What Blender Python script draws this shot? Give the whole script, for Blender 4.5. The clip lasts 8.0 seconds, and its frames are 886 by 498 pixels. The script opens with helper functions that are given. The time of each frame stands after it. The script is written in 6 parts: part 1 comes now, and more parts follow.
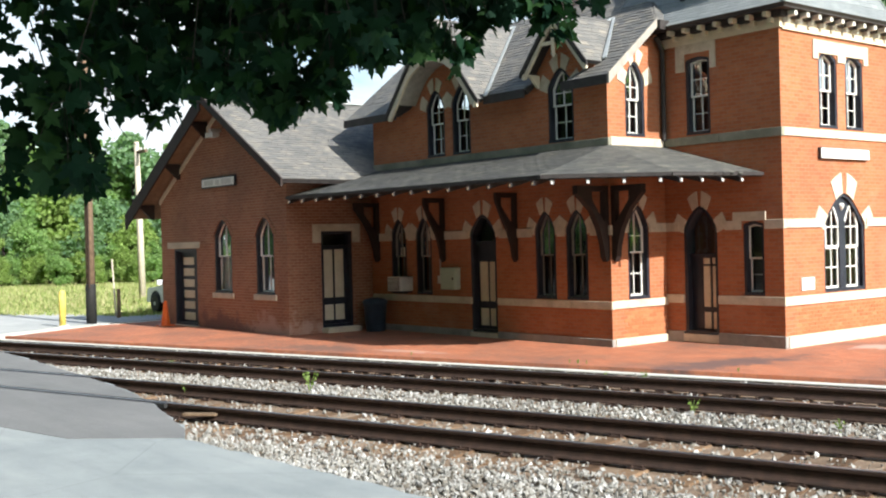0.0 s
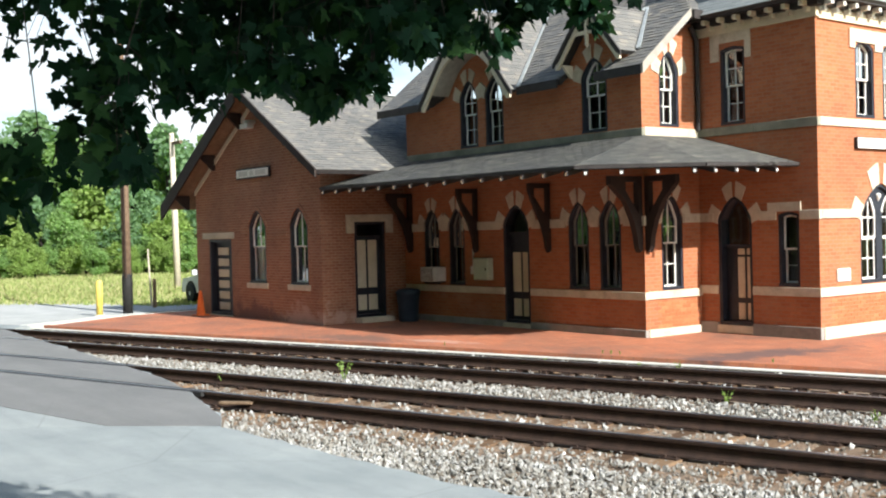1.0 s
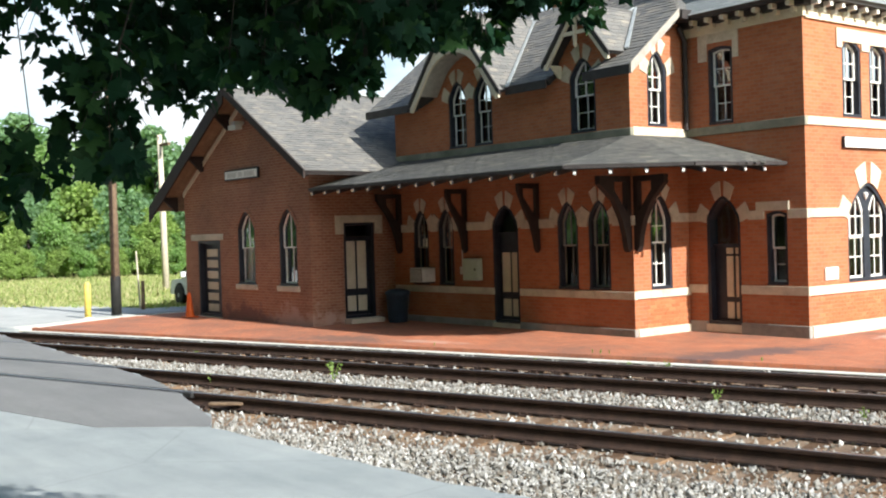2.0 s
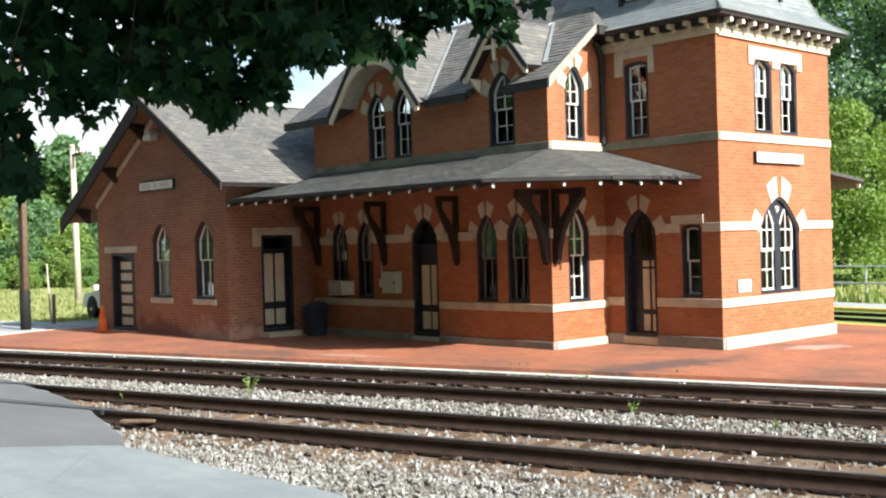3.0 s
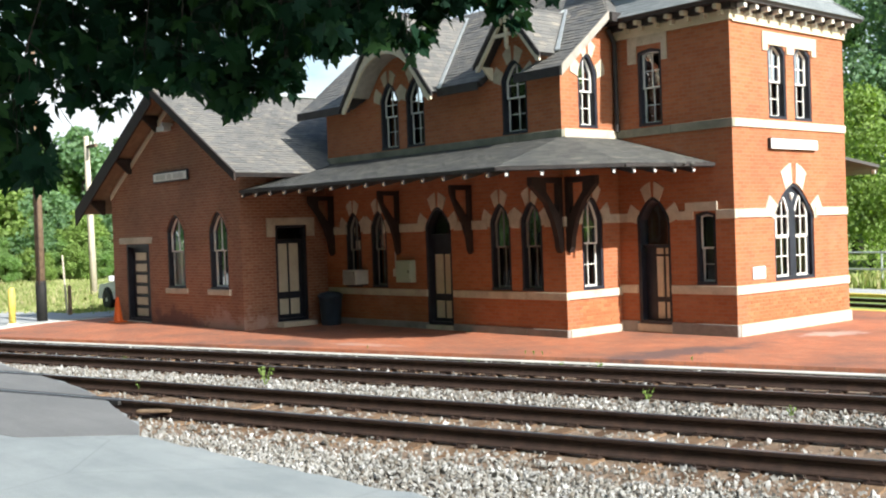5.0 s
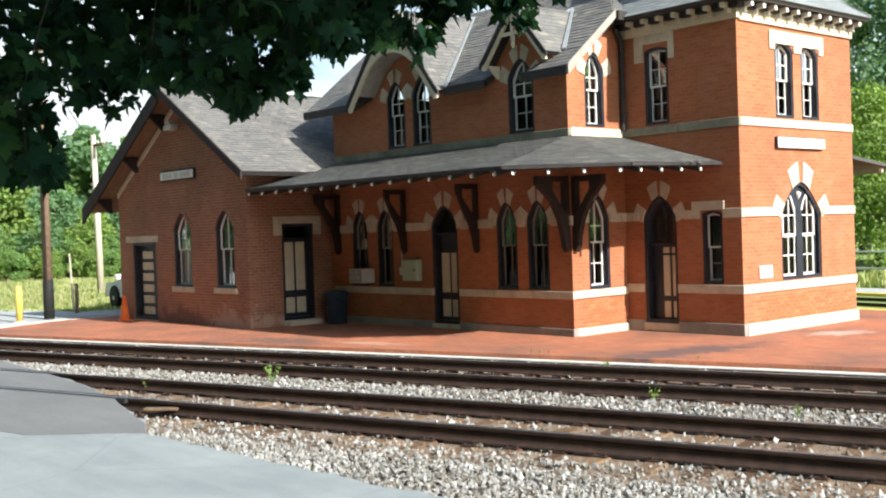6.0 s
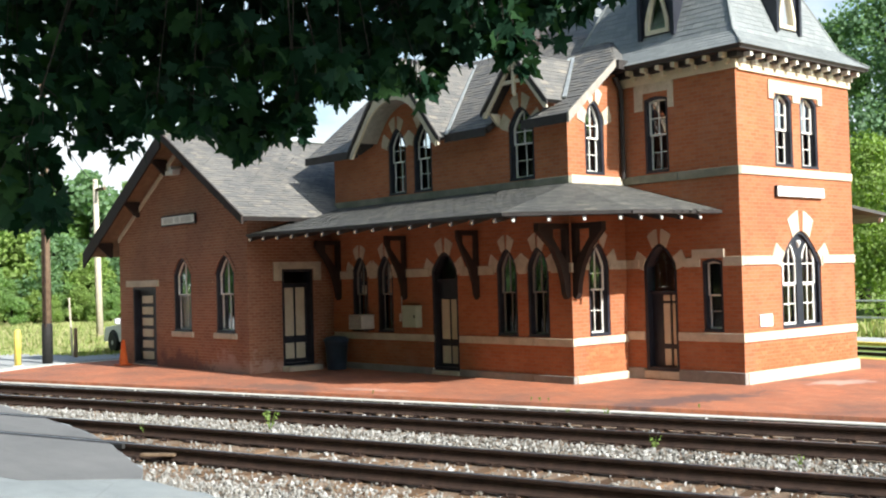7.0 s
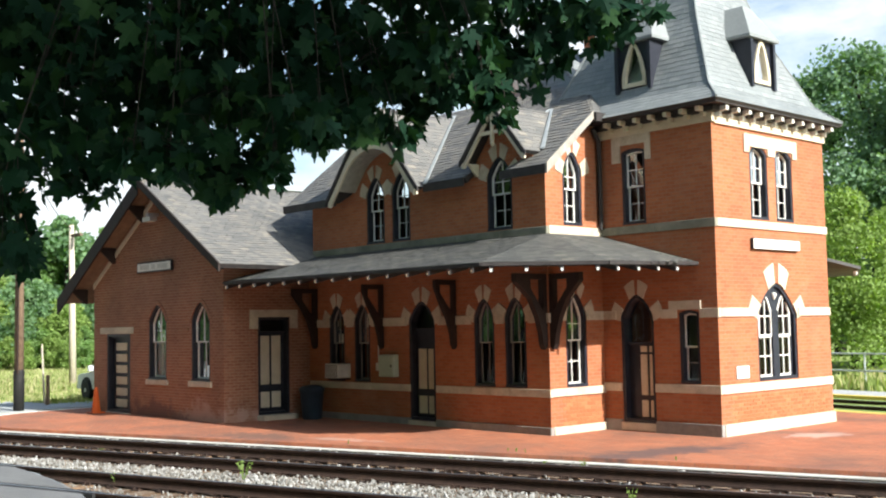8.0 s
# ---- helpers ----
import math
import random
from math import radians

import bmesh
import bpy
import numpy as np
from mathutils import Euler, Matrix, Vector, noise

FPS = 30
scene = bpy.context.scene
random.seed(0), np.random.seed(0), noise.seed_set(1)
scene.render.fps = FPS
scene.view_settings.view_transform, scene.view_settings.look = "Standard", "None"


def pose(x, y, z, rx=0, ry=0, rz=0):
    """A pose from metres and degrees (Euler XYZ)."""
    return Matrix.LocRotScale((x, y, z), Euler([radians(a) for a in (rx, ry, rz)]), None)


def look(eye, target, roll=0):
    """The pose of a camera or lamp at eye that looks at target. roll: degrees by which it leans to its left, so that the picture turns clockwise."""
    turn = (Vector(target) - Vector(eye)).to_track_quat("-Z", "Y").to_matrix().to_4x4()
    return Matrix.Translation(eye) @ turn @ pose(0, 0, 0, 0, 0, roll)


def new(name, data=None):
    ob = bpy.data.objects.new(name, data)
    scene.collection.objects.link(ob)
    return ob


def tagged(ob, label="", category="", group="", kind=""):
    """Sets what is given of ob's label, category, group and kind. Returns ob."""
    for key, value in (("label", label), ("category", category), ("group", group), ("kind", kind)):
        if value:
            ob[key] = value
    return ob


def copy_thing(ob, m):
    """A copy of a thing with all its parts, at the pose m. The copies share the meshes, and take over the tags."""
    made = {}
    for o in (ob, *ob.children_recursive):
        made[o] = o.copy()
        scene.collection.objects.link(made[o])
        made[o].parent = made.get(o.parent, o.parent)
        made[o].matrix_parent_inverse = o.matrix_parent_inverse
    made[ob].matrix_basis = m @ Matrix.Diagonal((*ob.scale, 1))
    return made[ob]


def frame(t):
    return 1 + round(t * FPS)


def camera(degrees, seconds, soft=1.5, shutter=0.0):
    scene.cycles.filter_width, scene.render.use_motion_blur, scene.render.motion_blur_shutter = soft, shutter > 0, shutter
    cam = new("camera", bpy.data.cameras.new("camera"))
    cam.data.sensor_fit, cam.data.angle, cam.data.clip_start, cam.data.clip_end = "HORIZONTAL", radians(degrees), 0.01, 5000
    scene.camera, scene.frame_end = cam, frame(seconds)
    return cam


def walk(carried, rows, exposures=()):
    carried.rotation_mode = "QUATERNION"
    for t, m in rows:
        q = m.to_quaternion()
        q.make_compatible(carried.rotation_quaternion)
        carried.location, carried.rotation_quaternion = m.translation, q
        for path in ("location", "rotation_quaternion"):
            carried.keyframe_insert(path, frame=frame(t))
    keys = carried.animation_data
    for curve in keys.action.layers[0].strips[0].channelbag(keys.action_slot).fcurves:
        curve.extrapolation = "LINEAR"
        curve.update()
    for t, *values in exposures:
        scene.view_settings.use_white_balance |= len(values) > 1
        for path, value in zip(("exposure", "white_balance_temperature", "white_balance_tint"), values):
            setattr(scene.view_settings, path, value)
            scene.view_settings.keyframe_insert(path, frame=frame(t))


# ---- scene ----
from mathutils.geometry import tessellate_polygon

# ---------- camera ----------
cam = camera(44.0, 8.0, soft=2.1)
PATH = [
    (0.0, pose(1.662, 8.977, 2.144, 89.597, 1.475, 51.074)),
    (0.5, pose(1.681, 8.945, 2.149, 89.425, 1.472, 52.418)),
    (1.0, pose(1.697, 8.922, 2.142, 89.151, 1.458, 52.746)),
    (2.3, pose(1.690, 8.906, 2.120, 89.285, 1.923, 51.449)),
    (2.5, pose(1.676, 8.934, 2.125, 89.265, 1.940, 50.384)),
    (3.0, pose(1.648, 8.984, 2.137, 89.717, 1.602, 48.008)),
    (3.5, pose(1.652, 8.974, 2.136, 89.779, 1.540, 47.949)),
    (4.0, pose(1.647, 8.983, 2.137, 89.638, 1.811, 48.401)),
    (4.5, pose(1.652, 8.977, 2.136, 89.308, 2.028, 48.562)),
    (6.0, pose(1.655, 8.973, 2.136, 89.107, 1.944, 49.037)),
    (6.5, pose(1.652, 8.975, 2.135, 90.430, 1.697, 49.070)),
    (7.0, pose(1.658, 8.964, 2.133, 91.538, 1.579, 49.037)),
    (7.5, pose(1.656, 8.967, 2.134, 92.470, 1.527, 48.737)),
    (8.0, pose(1.650, 8.975, 2.134, 94.083, 1.113, 47.855)),
]
walk(cam, PATH, [(0.0, 0.97), (8.0, 0.97)])

# ---------- daylight ----------
SUN_ELEV, SUN_AZ = 32.5, 2.0  # degrees; azimuth from +x towards +y
sun_dir = Vector((math.cos(radians(SUN_ELEV)) * math.cos(radians(SUN_AZ)), math.cos(radians(SUN_ELEV)) * math.sin(radians(SUN_AZ)), math.sin(radians(SUN_ELEV))))
sun = new("sun", bpy.data.lights.new("sun", "SUN"))
sun.data.energy, sun.data.angle, sun.data.color = 5.0, radians(0.6), (0.985, 0.965, 0.915)
sun.matrix_world = look(sun_dir * 60, (0, 0, 0))
world = bpy.data.worlds.new("sky")
scene.world = world
world.use_nodes = True
wn, wl = world.node_tree.nodes, world.node_tree.links
sky = wn.new("ShaderNodeTexSky")
sky.sky_type, sky.sun_disc = "NISHITA", False
sky.sun_elevation, sky.sun_rotation = radians(SUN_ELEV), radians(90 - SUN_AZ)
sky.air_density, sky.dust_density, sky.ozone_density = 1.0, 2.2, 1.0
coord = wn.new("ShaderNodeTexCoord")
cloud = wn.new("ShaderNodeTexNoise")
cloud.inputs["Scale"].default_value, cloud.inputs["Detail"].default_value, cloud.inputs["Roughness"].default_value = 3.2, 9.0, 0.62
stretch = wn.new("ShaderNodeMapping")
stretch.inputs["Scale"].default_value = (1.0, 1.0, 2.6)
ramp = wn.new("ShaderNodeValToRGB")
ramp.color_ramp.elements[0].position, ramp.color_ramp.elements[1].position = 0.45, 0.67
mix = wn.new("ShaderNodeMix")
mix.data_type = "RGBA"
mix.inputs["B"].default_value = (8.6, 9.2, 9.6, 1)
wl.new(coord.outputs["Generated"], stretch.inputs["Vector"])
wl.new(stretch.outputs["Vector"], cloud.inputs["Vector"])
# cloud thickens towards the horizon
height = wn.new("ShaderNodeSeparateXYZ")
low = wn.new("ShaderNodeMath")
low.operation, low.use_clamp = "MULTIPLY_ADD", False
low.inputs[1].default_value, low.inputs[2].default_value = -0.42, 0.16
both = wn.new("ShaderNodeMath")
wl.new(coord.outputs["Generated"], height.inputs[0])
wl.new(height.outputs[2], low.inputs[0])
wl.new(low.outputs[0], both.inputs[0])
wl.new(cloud.outputs["Fac"], both.inputs[1])
wl.new(both.outputs[0], ramp.inputs["Fac"])
wl.new(ramp.outputs["Color"], mix.inputs["Factor"])
clear = wn.new("ShaderNodeVectorMath")
clear.operation = "MULTIPLY"
clear.inputs[1].default_value = (1.45, 1.6, 1.6)
wl.new(sky.outputs["Color"], clear.inputs[0])
wl.new(clear.outputs[0], mix.inputs["A"])
wl.new(mix.outputs["Result"], wn["Background"].inputs["Color"])
wn["Background"].inputs["Strength"].default_value = 0.07


# ---------- materials ----------
class Mat:
    """A node material with shortcuts for procedural texture chains."""

    def __init__(self, name, rough=0.7, metal=0.0, spec=0.4):
        self.m = bpy.data.materials.new(name)
        self.m.use_nodes = True
        self.n, self.l = self.m.node_tree.nodes, self.m.node_tree.links
        self.b = self.n["Principled BSDF"]
        self.b.inputs["Roughness"].default_value, self.b.inputs["Metallic"].default_value = rough, metal
        self.b.inputs["Specular IOR Level"].default_value = spec
        self.pos = self.n.new("ShaderNodeNewGeometry")

    def node(self, kind, **ins):
        n = self.n.new(kind)
        for k, v in ins.items():
            n.inputs[k.replace("_", " ")].default_value = v
        return n

    def noise(self, scale, detail=4.0, rough=0.6, vec=None):
        n = self.node("ShaderNodeTexNoise", Scale=scale, Detail=detail, Roughness=rough)
        self.l.new(vec or self.pos.outputs["Position"], n.inputs["Vector"])
        return n.outputs["Fac"]

    def ramp(self, fac, stops):
        r = self.n.new("ShaderNodeValToRGB")
        e = r.color_ramp.elements
        while len(e) < len(stops):
            e.new(0.5)
        for el, (p, c) in zip(e, stops):
            el.position, el.color = p, (*c, 1)
        self.l.new(fac, r.inputs["Fac"])
        return r.outputs["Color"]

    def mix(self, fac, a, b, mode="MIX"):
        m = self.n.new("ShaderNodeMix")
        m.data_type, m.blend_type = "RGBA", mode
        for k, v in (("Factor", fac), ("A", a), ("B", b)):
            if hasattr(v, "is_linked"):
                self.l.new(v, m.inputs[k])
            else:
                m.inputs[k].default_value = v if k == "Factor" else (*v, 1)
        return m.outputs["Result"]

    def math(self, op, a, b=0.0):
        m = self.n.new("ShaderNodeMath")
        m.operation = op
        for i, v in enumerate((a, b)):
            if hasattr(v, "is_linked"):
                self.l.new(v, m.inputs[i])
            else:
                m.inputs[i].default_value = v
        return m.outputs[0]

    def out(self, color, bump=None, strength=0.3, dist=0.02, rough=None):
        self.l.new(color, self.b.inputs["Base Color"])
        if bump is not None:
            n = self.node("ShaderNodeBump", Strength=strength, Distance=dist)
            self.l.new(bump, n.inputs["Height"])
            self.l.new(n.outputs["Normal"], self.b.inputs["Normal"])
        if rough is not None:
            self.l.new(rough, self.b.inputs["Roughness"])
        return self.m


def brick_material(name, c1, c2, mortar, width, row, gap, flat=False, turn=0.0, stain=(0.12, 0.06, 0.04), amount=0.35, spots=()):
    k = Mat(name, 0.85, spec=0.25)
    sep = k.n.new("ShaderNodeSeparateXYZ")
    com = k.n.new("ShaderNodeCombineXYZ")
    if flat:
        rot = k.n.new("ShaderNodeMapping")
        rot.inputs["Rotation"].default_value = (0, 0, radians(-turn))
        k.l.new(k.pos.outputs["Position"], rot.inputs["Vector"])
        vec = rot.outputs["Vector"]
    else:
        k.l.new(k.pos.outputs["Position"], sep.inputs[0])
        k.l.new(k.math("ADD", sep.outputs[0], sep.outputs[1]), com.inputs[0])
        k.l.new(sep.outputs[2], com.inputs[1])
        vec = com.outputs[0]
    b = k.n.new("ShaderNodeTexBrick")
    b.inputs["Scale"].default_value = 1.0
    b.inputs["Brick Width"].default_value, b.inputs["Row Height"].default_value = width, row
    b.inputs["Mortar Size"].default_value, b.inputs["Mortar Smooth"].default_value = gap, 0.3
    b.inputs["Bias"].default_value = -0.1
    b.inputs["Color1"].default_value, b.inputs["Color2"].default_value, b.inputs["Mortar"].default_value = (*c1, 1), (*c2, 1), (*mortar, 1)
    k.l.new(vec, b.inputs["Vector"])
    grain = k.noise(35.0, 5.0)
    patch = k.noise(0.55, 6.0, 0.68)
    col = k.mix(k.math("MULTIPLY", k.ramp(patch, [(0.42, (0, 0, 0)), (0.72, (1, 1, 1))]), amount), b.outputs["Color"], stain, "MIX")
    col = k.mix(0.35, col, k.ramp(grain, [(0.3, (0.55, 0.55, 0.55)), (0.7, (1.25, 1.25, 1.25))]), "MULTIPLY")
    if not flat:
        # pale bloom and weathering, in irregular patches
        wash = k.ramp(k.noise(0.9, 7.0, 0.7), [(0.55, (0, 0, 0)), (0.8, (0.4, 0.4, 0.4))])
        col = k.mix(wash, col, (0.42, 0.24, 0.17))
    for x, y, long, wide, angle, tint, most in spots:
        # a worn or spilt patch with a ragged edge
        where = k.n.new("ShaderNodeMapping")
        where.vector_type = "TEXTURE"
        where.inputs["Location"].default_value, where.inputs["Rotation"].default_value, where.inputs["Scale"].default_value = (x, y, 0), (0, 0, radians(angle)), (long, wide, 0.6)
        k.l.new(k.pos.outputs["Position"], where.inputs["Vector"])
        far = k.n.new("ShaderNodeVectorMath")
        far.operation = "LENGTH"
        k.l.new(where.outputs["Vector"], far.inputs[0])
        ragged = k.math("SUBTRACT", k.math("MULTIPLY", k.noise(2.6, 6.0, 0.7), 2.4), far.outputs["Value"])
        col = k.mix(k.math("MULTIPLY", k.ramp(ragged, [(0.35, (0, 0, 0)), (0.75, (1, 1, 1))]), most), col, tint)
    return k.out(col, k.mix(0.25, b.outputs["Fac"], grain), -0.5, 0.008)


M_BRICK = brick_material("red_brick", (0.375, 0.120, 0.052), (0.44, 0.158, 0.072), (0.345, 0.178, 0.105), 0.215, 0.073, 0.009)
M_OLDBRICK = brick_material("weathered_brown_brick", (0.29, 0.115, 0.066), (0.37, 0.165, 0.10), (0.39, 0.235, 0.16), 0.215, 0.073, 0.012, stain=(0.11, 0.07, 0.055), amount=0.5, spots=[(-21.9, 22.0, 1.9, 4.0, 0, (0.46, 0.31, 0.26), 0.75), (-24.6, 22.0, 2.6, 4.0, 0, (0.15, 0.08, 0.07), 0.8)])
M_PAVING = brick_material("brick_paving", (0.42, 0.14, 0.072), (0.50, 0.195, 0.105), (0.22, 0.13, 0.095), 0.205, 0.103, 0.006, True, 15.5, (0.12, 0.085, 0.075), 0.75, [(-9.55, 24.0, 2.5, 0.62, 77, (0.12, 0.08, 0.075), 0.85), (-17.7, 21.2, 1.8, 0.7, 8, (0.14, 0.09, 0.075), 0.75), (-9.0, 27.9, 0.9, 0.5, 70, (0.62, 0.52, 0.46), 0.45), (-15.6, 21.9, 1.2, 0.25, 12, (0.55, 0.42, 0.36), 0.4)])


def plain(name, stops, scale=6.0, rough=0.75, bump=0.25, fine=40.0, metal=0.0, spec=0.35, dist=0.01):
    k = Mat(name, rough, metal, spec)
    a = k.ramp(k.noise(scale, 6.0, 0.65), stops)
    f = k.noise(fine, 4.0)
    col = k.mix(0.3, a, k.ramp(f, [(0.3, (0.6, 0.6, 0.6)), (0.7, (1.2, 1.2, 1.2))]), "MULTIPLY")
    return k.out(col, f, bump, dist)


M_STONE = plain("cream_sandstone", [(0.3, (0.40, 0.34, 0.26)), (0.55, (0.57, 0.50, 0.39)), (0.8, (0.65, 0.58, 0.46))], 2.5)
# darker copy of the plinth stone: the front's shade is in its colour
M_PLINTH = plain("shaded_plinth_stone", [(0.3, (0.19, 0.175, 0.16)), (0.55, (0.28, 0.262, 0.24)), (0.8, (0.37, 0.35, 0.32))], 2.0)
M_MOSSY = plain("mossy_grey_stone", [(0.3, (0.13, 0.135, 0.10)), (0.55, (0.22, 0.215, 0.165)), (0.8, (0.36, 0.33, 0.26))], 1.6)
M_DARK = plain("near_black_paint", [(0.3, (0.012, 0.014, 0.022)), (0.7, (0.028, 0.032, 0.045))], 4.0, 0.45)
M_CREAM = plain("cream_paint", [(0.3, (0.56, 0.49, 0.36)), (0.7, (0.68, 0.61, 0.47))], 3.0, 0.55)
M_WHITE = plain("white_paint", [(0.3, (0.66, 0.65, 0.60)), (0.7, (0.80, 0.79, 0.75))], 5.0, 0.5)
M_FACIA = plain("dark_timber", [(0.3, (0.022, 0.019, 0.019)), (0.7, (0.046, 0.040, 0.039))], 5.0, 0.6)
M_BRACKET = plain("near_black_brown_timber", [(0.3, (0.016, 0.010, 0.009)), (0.7, (0.034, 0.022, 0.018))], 5.0, 0.7)
M_SOFFIT = plain("weathered_soffit_boards", [(0.3, (0.16, 0.10, 0.06)), (0.7, (0.28, 0.19, 0.12))], 4.0, 0.7)
M_ZINC = plain("pale_metal_flashing", [(0.3, (0.42, 0.46, 0.47)), (0.7, (0.60, 0.64, 0.64))], 4.0, 0.45, 0.1, 30.0, 0.3)


def asphalt(name, stops, crack):
    """Rolled asphalt: broad mottling, drag streaks along the road, aggregate and fine cracks."""
    k = Mat(name, 0.85, spec=0.3)
    turned = k.n.new("ShaderNodeMapping")
    turned.inputs["Rotation"].default_value, turned.inputs["Scale"].default_value = (0, 0, radians(-24)), (0.22, 1.6, 1.0)
    k.l.new(k.pos.outputs["Position"], turned.inputs["Vector"])
    col = k.ramp(k.noise(0.55, 7.0, 0.62), stops)
    streak = k.noise(1.3, 6.0, 0.68, turned.outputs["Vector"])
    col = k.mix(0.55, col, k.ramp(streak, [(0.32, (0.74, 0.76, 0.77)), (0.52, (1.0, 1.0, 1.0)), (0.72, (1.22, 1.21, 1.2))]), "MULTIPLY")
    cell = k.n.new("ShaderNodeTexVoronoi")
    cell.feature = "DISTANCE_TO_EDGE"
    cell.inputs["Scale"].default_value = 0.42
    bend = k.mix(0.12, k.pos.outputs["Position"], k.n.new("ShaderNodeTexNoise").outputs["Color"])
    k.l.new(bend, cell.inputs["Vector"])
    line = k.ramp(cell.outputs["Distance"], [(0.0, (0.55, 0.55, 0.55)), (0.007, (1.0, 1.0, 1.0))])
    col = k.mix(crack, col, line, "MULTIPLY")
    fine = k.noise(95.0, 3.0, 0.7)
    col = k.mix(0.5, col, k.ramp(fine, [(0.3, (0.62, 0.62, 0.62)), (0.7, (1.3, 1.3, 1.3))]), "MULTIPLY")
    return k.out(col, fine, 0.5, 0.008)


M_ASPHALT = asphalt("worn_asphalt", [(0.28, (0.20, 0.228, 0.235)), (0.5, (0.262, 0.29, 0.295)), (0.75, (0.335, 0.358, 0.356))], 0.35)
M_PATCH = asphalt("newer_asphalt", [(0.25, (0.145, 0.148, 0.15)), (0.8, (0.205, 0.206, 0.204))], 0.15)
M_GRAVEL = plain("pale_gravel", [(0.3, (0.33, 0.345, 0.345)), (0.7, (0.46, 0.47, 0.46))], 1.2, 0.9, 0.7, 60.0)
M_BED = plain("rusty_ballast_dirt", [(0.3, (0.15, 0.10, 0.065)), (0.55, (0.25, 0.18, 0.125)), (0.8, (0.34, 0.28, 0.215))], 2.2, 0.95, 0.9, 45.0, dist=0.03)
M_GROUND = plain("grassy_earth", [(0.3, (0.17, 0.24, 0.055)), (0.6, (0.26, 0.33, 0.095)), (0.8, (0.30, 0.30, 0.13))], 0.35, 0.95, 0.6, 25.0)
M_CONC = plain("pale_concrete_kerb", [(0.3, (0.46, 0.45, 0.41)), (0.7, (0.66, 0.65, 0.60))], 2.0, 0.85, 0.4)
# weathered concrete, coloured darker still for the shadow on the kerb face
M_KERB = plain("weathered_shaded_kerb_concrete", [(0.3, (0.055, 0.052, 0.046)), (0.7, (0.13, 0.12, 0.105))], 3.0, 0.9, 0.6)
M_YELLOW = plain("yellow_paint", [(0.3, (0.66, 0.48, 0.08)), (0.7, (0.78, 0.62, 0.16))], 4.0, 0.6)
M_RUST = plain("rusty_rail_steel", [(0.3, (0.026, 0.017, 0.014)), (0.6, (0.052, 0.031, 0.023)), (0.85, (0.10, 0.055, 0.035))], 8.0, 0.75, 0.3, 60.0, 0.2)
M_RAILTOP = plain("polished_rail_head", [(0.3, (0.20, 0.20, 0.205)), (0.7, (0.34, 0.34, 0.34))], 3.0, 0.38, 0.05, 60.0, 0.85)
M_TIN = plain("painted_metal", [(0.3, (0.50, 0.49, 0.45)), (0.7, (0.60, 0.59, 0.55))], 5.0, 0.5, 0.1)
M_GREENBOX = plain("pale_green_paint", [(0.3, (0.36, 0.44, 0.35)), (0.7, (0.44, 0.52, 0.42))], 5.0, 0.5, 0.1)
M_BIN = plain("dark_blue_plastic", [(0.3, (0.015, 0.028, 0.045)), (0.7, (0.03, 0.05, 0.075))], 3.0, 0.5, 0.1)
M_ORANGE = plain("orange_plastic", [(0.3, (0.75, 0.12, 0.02)), (0.7, (0.85, 0.18, 0.03))], 5.0, 0.5, 0.05)
M_POLE = plain("weathered_pole_timber", [(0.3, (0.10, 0.065, 0.04)), (0.7, (0.20, 0.14, 0.09))], 9.0, 0.9, 0.6, 50.0)
M_POLELIT = plain("bleached_pole_timber", [(0.3, (0.46, 0.40, 0.31)), (0.7, (0.62, 0.56, 0.45))], 9.0, 0.85, 0.5, 50.0)
M_BLACK = plain("black_rubber", [(0.3, (0.012, 0.012, 0.012)), (0.7, (0.028, 0.028, 0.028))], 6.0, 0.7, 0.2)
M_CAR = plain("white_car_paint", [(0.3, (0.74, 0.75, 0.76)), (0.7, (0.82, 0.83, 0.84))], 1.0, 0.25, 0.0, 10.0, 0.0, 0.5)
M_VERGE = plain("weathered_and_shaded_board", [(0.3, (0.26, 0.24, 0.21)), (0.7, (0.40, 0.37, 0.32))], 6.0, 0.8)
M_BARK = plain("maple_bark", [(0.3, (0.016, 0.014, 0.012)), (0.7, (0.04, 0.033, 0.028))], 9.0, 0.95, 0.9, 30.0)
# sash paint greyed to carry the shade under the canopy
M_SASH = plain("shade_greyed_paint", [(0.3, (0.17, 0.165, 0.15)), (0.7, (0.27, 0.26, 0.235))], 5.0, 0.6)
# dark tone stands for the lack of light inside the rooms
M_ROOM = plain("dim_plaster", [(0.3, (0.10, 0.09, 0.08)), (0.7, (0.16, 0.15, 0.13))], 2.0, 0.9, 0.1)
M_BLIND = plain("pale_curtain_cloth", [(0.3, (0.70, 0.72, 0.74)), (0.7, (0.80, 0.82, 0.84))], 7.0, 0.9, 0.3, 25.0)


